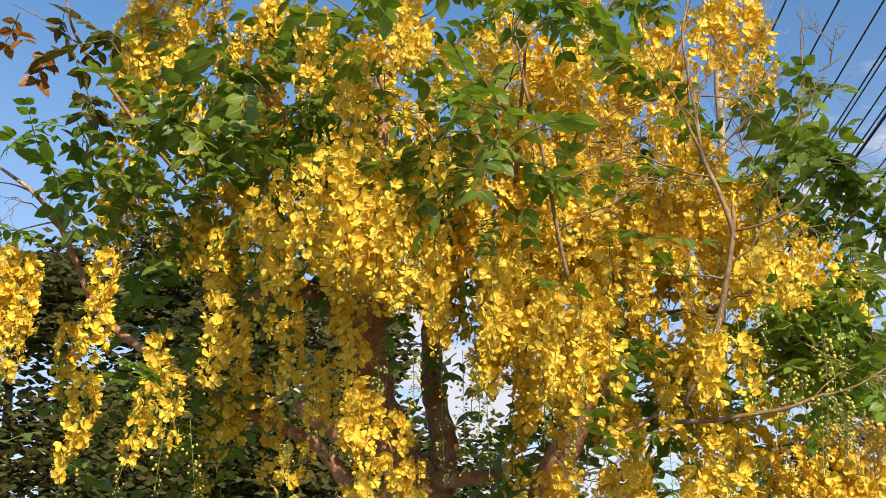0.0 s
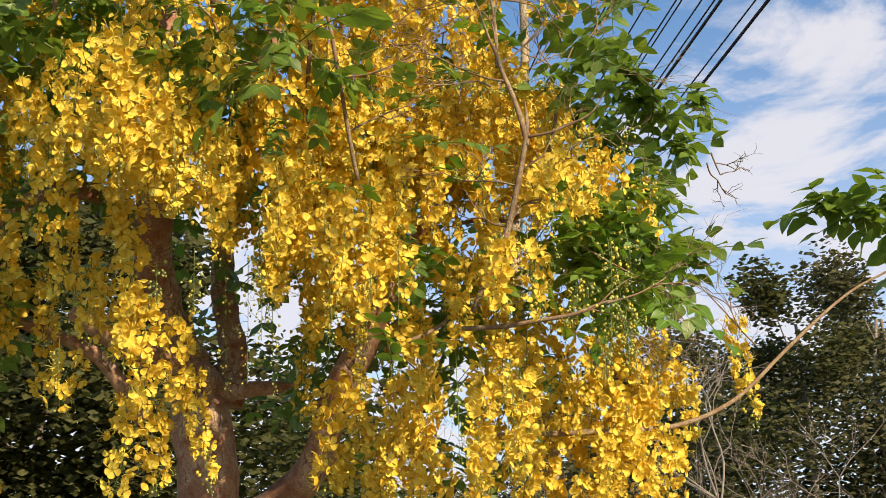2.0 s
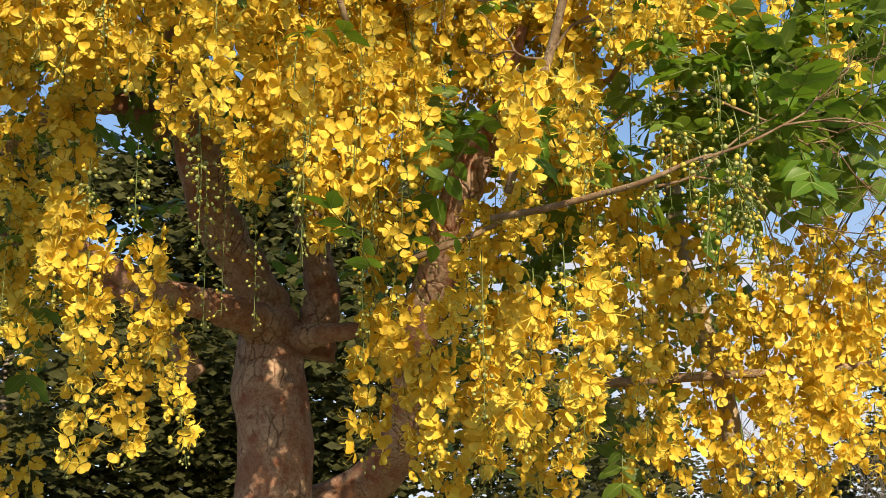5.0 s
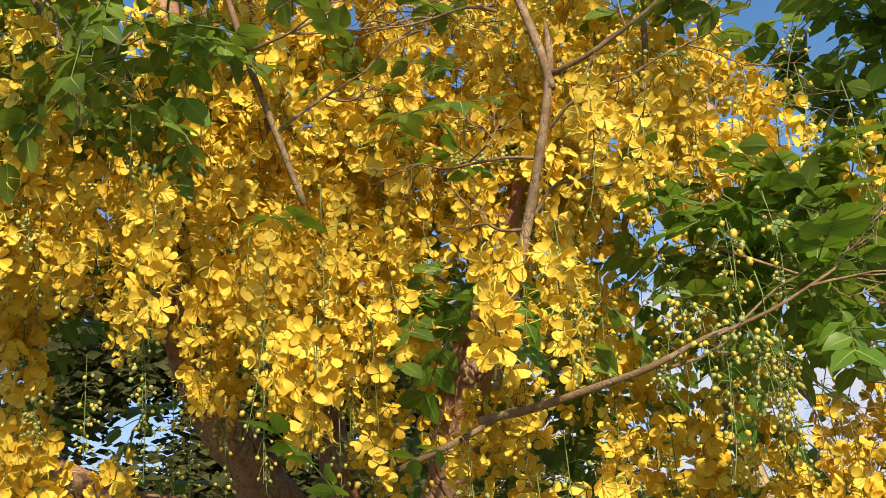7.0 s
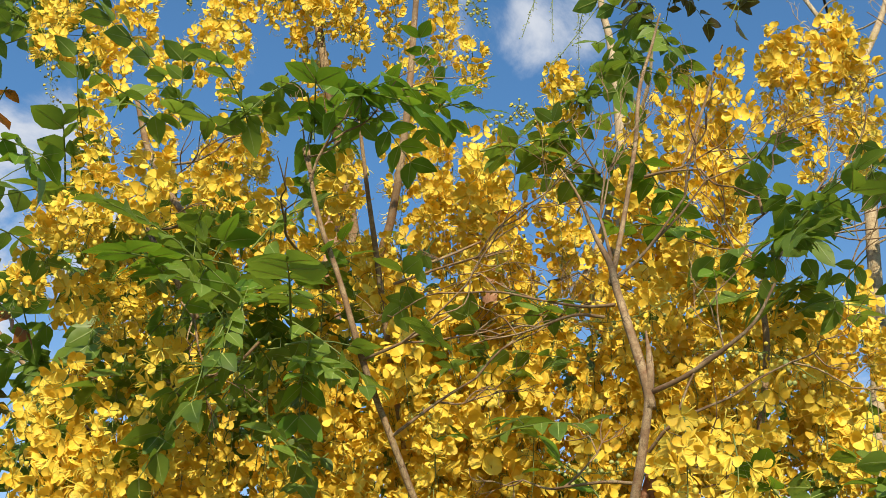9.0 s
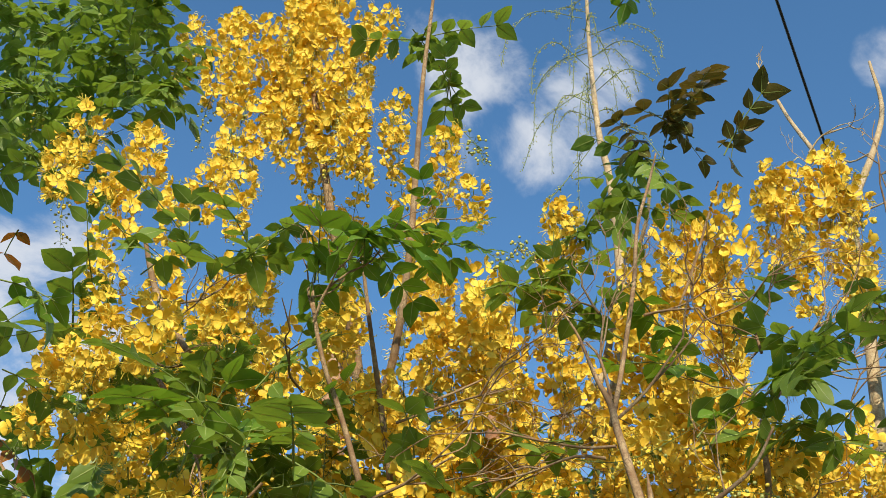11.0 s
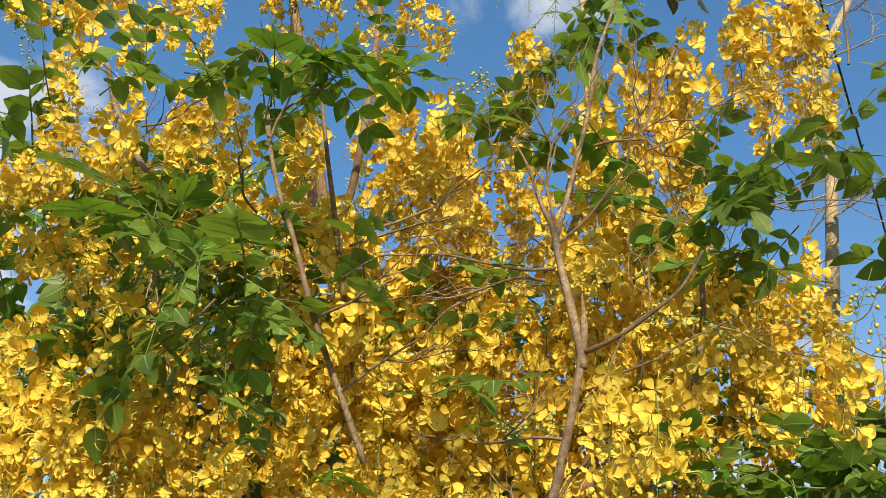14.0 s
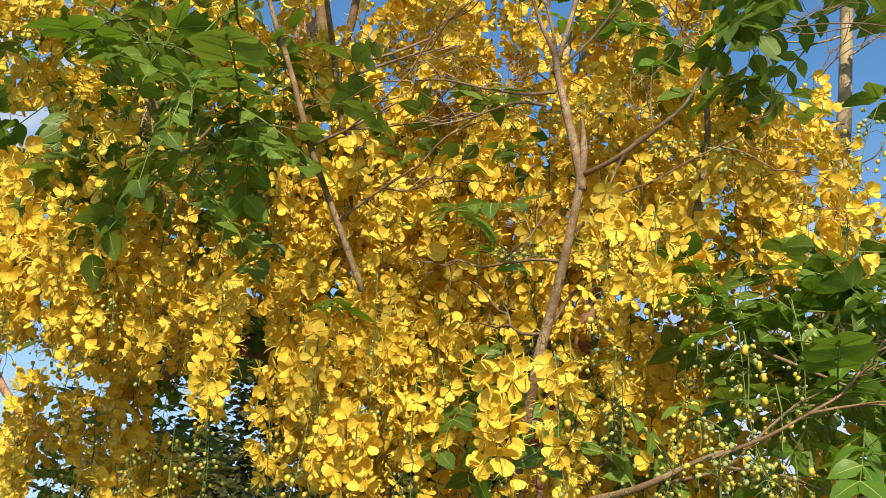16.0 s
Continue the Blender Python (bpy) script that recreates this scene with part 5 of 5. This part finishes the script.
FILL_FLOWERS += [((-0.65, 3.88, 3.77), (0.22, 0.15, 0.3), 13), ((-0.71, 3.88, 3.27), (0.23, 0.15, 0.26), 11), ((0.36, 3.69, 3.58), (0.41, 0.15, 0.49), 14), ((0.41, 3.62, 3.0), (0.3, 0.12, 0.25), 9), ((0.64, 4.0, 3.51), (0.2, 0.15, 0.51), 11), ((0.88, 3.81, 2.42), (0.21, 0.15, 0.24), 6), ((0.79, 3.69, 2.81), (0.15, 0.12, 0.23), 7), ((1.05, 3.88, 3.21), (0.13, 0.12, 0.16), 9), ((-0.37, 3.56, 4.65), (0.28, 0.1, 0.3), 7), ((-0.05, 3.56, 4.36), (0.19, 0.1, 0.27), 5), ((1.41, 4.12, 2.27), (0.2, 0.15, 0.24), 7), ((-0.33, 3.5, 3.08), (0.2, 0.12, 0.27), 11)]
FILL_FLOWERS += [((0.3, 3.44, 3.03), (0.27, 0.12, 0.31), 14), ((0.59, 3.56, 3.0), (0.19, 0.12, 0.25), 7), ((-0.43, 3.56, 2.58), (0.22, 0.12, 0.13), 6), ((-0.37, 3.44, 2.92), (0.22, 0.12, 0.18), 7), ((0.36, 3.25, 2.56), (0.15, 0.1, 0.15), 6), ((1.12, 3.56, 2.86), (0.13, 0.1, 0.13), 5), ((0.66, 3.81, 3.8), (0.37, 0.12, 0.39), 11), ((-0.21, 3.62, 3.08), (0.23, 0.12, 0.28), 7), ((-0.94, 4.0, 3.97), (0.33, 0.12, 0.26), 9)]
GAPS = [((-0.0, 3.12, 2.36), (-0.28, 4.19, 2.73), 0.064), ((0.08, 3.12, 2.14), (-0.16, 4.19, 2.41), 0.084), ((0.14, 3.12, 1.96), (-0.07, 4.19, 2.14), 0.089), ((0.16, 3.12, 1.81), (-0.05, 4.19, 1.93), 0.088), ((0.25, 3.12, 2.14), (0.04, 4.5, 2.48), 0.074), ((0.27, 3.12, 1.91), (0.06, 4.5, 2.12), 0.071), ((-0.21, 3.12, 2.44), (-0.27, 4.19, 2.78), 0.074), ((-0.06, 3.12, 2.31), (-0.09, 4.62, 2.73), 0.057), ((0.06, 3.12, 2.28), (0.09, 4.62, 2.68), 0.048), ((0.06, 3.12, 2.13), (0.09, 4.62, 2.45), 0.048), ((0.03, 3.12, 2.42), (-0.83, 4.5, 3.0), 0.082), ((0.13, 3.12, 2.4), (-0.63, 4.5, 2.97), 0.081)]
GAPS += [((1.42, 3.12, 2.26), (2.04, 4.88, 2.8), 0.164), ((1.51, 3.12, 2.47), (2.2, 4.88, 3.17), 0.153), ((1.45, 3.12, 2.09), (2.08, 4.88, 2.5), 0.096), ((-0.03, 3.0, 2.37), (-2.62, 5.75, 3.17), 0.12), ((0.27, 3.0, 2.38), (-1.79, 5.75, 3.21), 0.095), ((0.3, 3.0, 2.31), (-1.7, 5.75, 3.0), 0.084), ((0.01, 3.25, 2.48), (-1.45, 5.75, 3.56), 0.087), ((0.1, 3.25, 2.39), (-1.22, 5.75, 3.35), 0.066)]
SPRAYS = [((-0.09, 3.12, 3.24), (0.51, 0.12, 0.31), 4), ((0.77, 3.31, 3.06), (0.38, 0.12, 0.39), 3), ((0.79, 3.56, 3.45), (0.41, 0.12, 0.49), 2)]
FILL_LEAVES = [((0.16, 3.02, 2.93), (0.17, 0.07, 0.13), 8, 'green'), ((0.02, 2.95, 3.04), (0.11, 0.05, 0.08), 4, 'young'), ((-0.3, 3.58, 3.3), (0.36, 0.14, 0.2), 36, 'green'), ((-0.75, 4.25, 2.95), (0.5, 0.38, 0.5), 105, 'green'), ((-0.19, 4.19, 3.39), (0.5, 0.25, 0.5), 70, 'green'), ((0.12, 4.0, 3.14), (0.5, 0.28, 0.38), 28, 'green'), ((-0.25, 3.75, 3.2), (0.44, 0.38, 0.38), 20, 'green'), ((0.75, 4.25, 2.32), (0.62, 0.25, 0.38), 42, 'green'), ((-1.12, 4.25, 2.45), (0.38, 0.31, 0.5), 35, 'green'), ((0.62, 4.12, 3.33), (0.44, 0.25, 0.31), 21, 'green'), ((0.44, 4.5, 2.89), (0.75, 0.25, 0.56), 91, 'green')]
FILL_LEAVES += [((-0.69, 4.12, 3.57), (0.38, 0.25, 0.31), 35, 'green'), ((0.62, 5.0, 2.58), (0.69, 0.44, 0.56), 70, 'green'), ((-1.09, 4.38, 3.9), (0.39, 0.12, 0.51), 21, 'green'), ((-0.96, 3.31, 4.55), (0.34, 0.12, 0.34), 12, 'green'), ((0.75, 4.12, 2.53), (0.09, 0.12, 0.08), 14, 'green'), ((-0.17, 2.88, 3.32), (0.22, 0.07, 0.16), 5, 'green')]


# ---------------------------------------------------------------- the inner crown
FILL_RACEMES = [raceme_parts(L, 0.8, 0.034, 900 + i, step=0.0096, stamens=False) for i, L in enumerate((0.2, 0.26, 0.32, 0.38, 0.24, 0.3))]


def joined(name, mats, items, label=""):
    """One mesh out of many placed pieces: (matrix, vertices, faces, material numbers)."""
    vs, fs, ms, n = [], [], [], 0
    for m, v, f, mi in items:
        a = np.array(v) @ np.array(m.to_3x3()).T + np.array(m.translation)
        vs.append(a)
        fs.extend([tuple(i + n for i in q) for q in f])
        ms.extend(mi)
        n += len(a)
    me = bpy.data.meshes.new(name)
    me.from_pydata(np.concatenate(vs).tolist(), [], fs)
    for m in mats:
        me.materials.append(m)
    me.polygons.foreach_set("material_index", ms)
    me.polygons.foreach_set("use_smooth", [True] * len(fs))
    me.update()
    return tagged(link(name, me, tree, label), kind="stuff")


frng = random.Random(21)


def inside(c, r):
    while True:
        p = Vector((frng.uniform(-1, 1), frng.uniform(-1, 1), frng.uniform(-1, 1)))
        if p.length < 1:
            return Vector((c[0] + p.x * r[0], c[1] + p.y * r[1], c[2] + p.z * r[2]))


def in_gap(p):
    """True in the gaps of the crown, each a rod from one place to another."""
    for a, b, r in GAPS:
        a, b = Vector(a), Vector(b)
        u = max(0.0, min(1.0, (p - a).dot(b - a) / (b - a).length_squared))
        if (a.lerp(b, u) - p).length < r:
            return True
    return False


fill_items = []
for c, r, n in FILL_FLOWERS:
    for _ in range(n):
        p = inside(c, r)
        if in_gap(p) or in_gap(p - Vector((0, 0, 0.12))) or in_gap(p - Vector((0, 0, 0.24))):
            continue
        st, op, bu = FILL_RACEMES[frng.randrange(6)]
        m = Matrix.Translation(p - ORIGIN) @ Matrix.Rotation(frng.uniform(0, 6.28), 4, "Z")
        fill_items.append((m, op.v, op.f, op.m))
        fill_items.append((m, bu.v, bu.f, [1 + k for k in bu.m]))
        fill_items.append((m, st.v, st.f, [3] * len(st.f)))
joined("inner_blossom", [PETAL, BUD, GREEN_BUD, STALK], fill_items, "dense shaded racemes deep in the crown")
for c, r, n, kind in FILL_LEAVES:
    for _ in range(n):
        p = inside(c, r)
        if in_gap(p):
            continue
        leaf_at(p, (frng.gauss(0, 1), frng.gauss(0, 1), frng.gauss(0, 0.5)), kind, frng.uniform(1.3, 1.8))
# racemes: the front row flower by flower, then the rest up to three hundred, then the mass behind
RACEME_PLACES.sort(key=lambda q: q[0].translation.y + (0 if q[3] == "full" and q[2] > 0.15 else 5))
for i, (m, st, length, kind) in enumerate(RACEME_PLACES):
    if i < 120:
        fine_raceme(m, length, 7000 + i, kind)
        continue
    link("raceme", st, tree, m=m)
# fine bare twigs all through the crown
for c, r, n in SPRAYS:
    for _ in range(n):
        p = inside(c, r)
        if not in_gap(p):
            twigs(p, (frng.gauss(0, 0.8), frng.gauss(-0.3, 0.3), frng.gauss(0.1, 0.7)), frng.uniform(0.16, 0.30), frng.randrange(2, 4), TWIG if frng.random() < 0.6 else THREAD)
# the leaves that stand nearest the road are single parts, the rest is one mass
LEAF_PLACES.sort(key=lambda q: q[0].translation.y)
for m, me in LEAF_PLACES[:300]:
    link("leaf", me, tree, m=m)
rest = {}
for m, me in LEAF_PLACES[300:]:
    rest.setdefault(me.materials[0].name, []).append((m, me))
for key, some in rest.items():
    data = {}
    items = []
    for m, me in some:
        if me.name not in data:
            data[me.name] = ([tuple(v.co) for v in me.vertices], [tuple(q.vertices) for q in me.polygons], [q.material_index for q in me.polygons])
        items.append((m, *data[me.name]))
    joined("foliage", [bpy.data.materials[key], STALK, RIB], items, "mass of leaves further back in the crown")


# ---------------------------------------------------------------- ground, woods, cables
def ground_sheet():
    so = Soup()
    n, size = 60, 2400.0
    grid = [(-1 + 2 * i / n) for i in range(n + 1)]
    warp = lambda u: size * (0.04 * u + 0.96 * u ** 5)
    verts = []
    for v in grid:
        for u in grid:
            x, y = warp(u), warp(v)
            verts.append((x, y, 0.12 * noise.noise(Vector((x * 0.15, y * 0.15, 0))) if abs(x) + abs(y) < 60 else 0.0))
    faces = [(j * (n + 1) + i, j * (n + 1) + i + 1, (j + 1) * (n + 1) + i + 1, (j + 1) * (n + 1) + i) for j in range(n) for i in range(n)]
    so.add(verts, faces)
    return tagged(new("ground", so.mesh("ground", [m_ground])), "dry ground with sparse grass", "ground", kind="structure")


ground_sheet()


def far_tree(place, height, spread, leaf_mat, leaves, seed, label, low=0.25, leaf=0.10):
    """A tree of the woods behind: trunk, limbs and a crown of many small leaves."""
    rng = random.Random(seed)
    root = empty("tree", place, label, "tree", "trees of the woods behind")
    so, ends = Soup(), []
    lean = Vector((rng.uniform(-0.1, 0.1), rng.uniform(-0.1, 0.1), 1))
    trunk = [(*(lean * (height * u)), 0.035 * height * (1 - 0.8 * u) * 0.45) for u in (0, 0.2, 0.4, 0.6, 0.8, 0.95)]
    tube(so, smooth_line([(p[0] + rng.uniform(-0.1, 0.1), p[1] + rng.uniform(-0.1, 0.1), p[2], p[3]) for p in trunk], 3), 7, 0, 0.1)
    for i in range(13):
        u = low + (0.95 - low) * i / 13
        th = i * 2.4 + rng.uniform(-0.4, 0.4)
        r = spread * (0.55 + 0.45 * math.sin(math.pi * min(1, (u - low) / (1 - low) + 0.18))) * rng.uniform(0.7, 1.1)
        b = lean * (height * u)
        e = b + Vector((math.cos(th) * r, math.sin(th) * r, height * rng.uniform(0.03, 0.16)))
        mid = (b + e) / 2 + Vector((0, 0, height * 0.03))
        rr = 0.006 * height * (1.1 - u)
        tube(so, smooth_line([(*b, rr * 1.5), (*mid, rr), (*e, rr * 0.3)], 3), 5, 0, cap=False)
        ends += [(mid, r * 0.33), (e, r * 0.38), ((mid + e) / 2, r * 0.36)]
    link("trunk", so.mesh("trunk", [GREYWOOD]), root)
    cr = Soup()
    for _ in range(leaves):
        c, r = ends[rng.randrange(len(ends))]
        d = Vector((rng.gauss(0, 1), rng.gauss(0, 1), rng.gauss(0, 0.9))).normalized()
        p = c + d * (r * 1.25 * rng.random() ** 0.45)
        a, b2, n = frame_of((rng.gauss(0, 1), rng.gauss(0, 1), rng.gauss(0, 1)))
        s = leaf * rng.uniform(0.6, 1.3)
        cr.add([p - a * s, p - b2 * s * 0.5 + n * s * 0.1, p + a * s, p + b2 * s * 0.5 + n * s * 0.1], [(0, 1, 2), (0, 2, 3)])
    link("crown", cr.mesh("crown", [leaf_mat]), root)
    return root


def bare_tree(place, height, seed, label):
    rng = random.Random(seed)
    root = empty("bare_tree", place, label, "tree", "bare trees")
    so = Soup()

    def grow(p, d, ln, r, depth):
        q = p + d * ln
        mid = (p + q) / 2 + Vector((rng.uniform(-1, 1), rng.uniform(-1, 1), rng.uniform(-0.4, 1))) * ln * 0.09
        tube(so, smooth_line([(*p, r), (*mid, r * 0.85), (*q, r * 0.68)], 3), 5 if depth > 2 else 4, 0, cap=False)
        if depth == 0:
            return
        for _ in range(3 if depth < 4 else 2):
            nd = (d + Vector((rng.gauss(0, 0.55), rng.gauss(0, 0.55), rng.gauss(0.12, 0.4)))).normalized()
            grow(q if rng.random() < 0.65 else mid, nd, ln * rng.uniform(0.62, 0.85), r * 0.66, depth - 1)

    grow(Vector((0, 0, -0.1)), Vector((rng.uniform(-0.1, 0.1), 0, 1)).normalized(), height * 0.32, 0.0062 * height, 6)
    link("branchwork", so.mesh("branchwork", [GREYWOOD]), root)
    return root


wrng = random.Random(77)
# woods to the right of the flowering tree, along the far side of the road
for i in range(12):
    az = -8.5 - 2.9 * i
    far = 17 + wrng.uniform(-1.5, 2.5)
    rise = 4.8 + 0.62 * min(-az - 8.5, 16)
    far_tree((-math.sin(radians(az)) * far, math.cos(radians(az)) * far, 0), 1.0 + far * math.tan(radians(rise)) + wrng.uniform(-0.2, 0.2), 1.9, FAR_LEAF if i % 3 else FAR_LEAF_B, 17000, 300 + i, "dark dusty broad-crowned tree at the edge of the woods", 0.05, 0.046)
for az, high in ((-4.5, 4.1), (0.5, 3.9)):
    far_tree((-math.sin(radians(az)) * 17.5, math.cos(radians(az)) * 17.5, 0), high, 1.9, FAR_LEAF, 17000, 330 + int(az), "dark dusty broad-crowned tree at the edge of the woods", 0.05, 0.046)
# hedge-like trees behind on the left
for i in range(8):
    az = radians(4.8 + 5.2 * i)
    far = 9.5 + wrng.uniform(-0.8, 1.2)
    far_tree((-math.sin(az) * far, math.cos(az) * far, 0), wrng.uniform(4.5, 5.0) if i < 4 else wrng.uniform(2.4, 2.9), 1.5 if i < 4 else 1.2, FAR_LEAF_B, 27000, 400 + i, "dense small-leaved olive green tree behind the flowering tree", 0.08, 0.045)
# leafless trees in front of the woods
for az, far, h, s in ((-24.5, 11.5, 4.6, 11), (-16.5, 14.5, 4.6, 12), (-30, 14, 5.0, 13), (-12.5, 15, 4.4, 14), (-18.5, 16, 5.0, 16), (-10.5, 13, 3.2, 21), (-15, 13.5, 3.3, 23), (-21.5, 13, 3.6, 25)):
    a = radians(az)
    bare_tree((-math.sin(a) * far, math.cos(a) * far, 0), h, s, "leafless grey tree with fine pale twigs")


def cable(a, b, r, sag):
    so = Soup()
    a, b = Vector(a), Vector(b)
    pts = []
    for i in range(25):
        u = i / 24
        p = a.lerp(b, u)
        pts.append((p.x, p.y, p.z - sag * 4 * u * (1 - u), r))
    tube(so, pts, 6, 0, cap=True)
    return tagged(new("overhead_cable", so.mesh("overhead_cable", [WIRE])), "black overhead power cable against the sky", "cable", "overhead cables")

# cables along the road: distance to the side, height, radius
for x, z, r in ((2.55, 6.50, 0.0080), (2.95, 6.50, 0.0080), (3.29, 6.50, 0.0080), (3.53, 6.50, 0.0080), (3.68, 6.65, 0.0080), (3.75, 6.50, 0.0080), (3.79, 6.40, 0.0080), (3.92, 6.50, 0.0160), (4.14, 6.40, 0.0080), (4.25, 6.40, 0.0160), (1.06, 6.60, 0.0080)):
    cable((x, -20, z + 0.49), (x, 45, z + 0.49), r, 0.5)
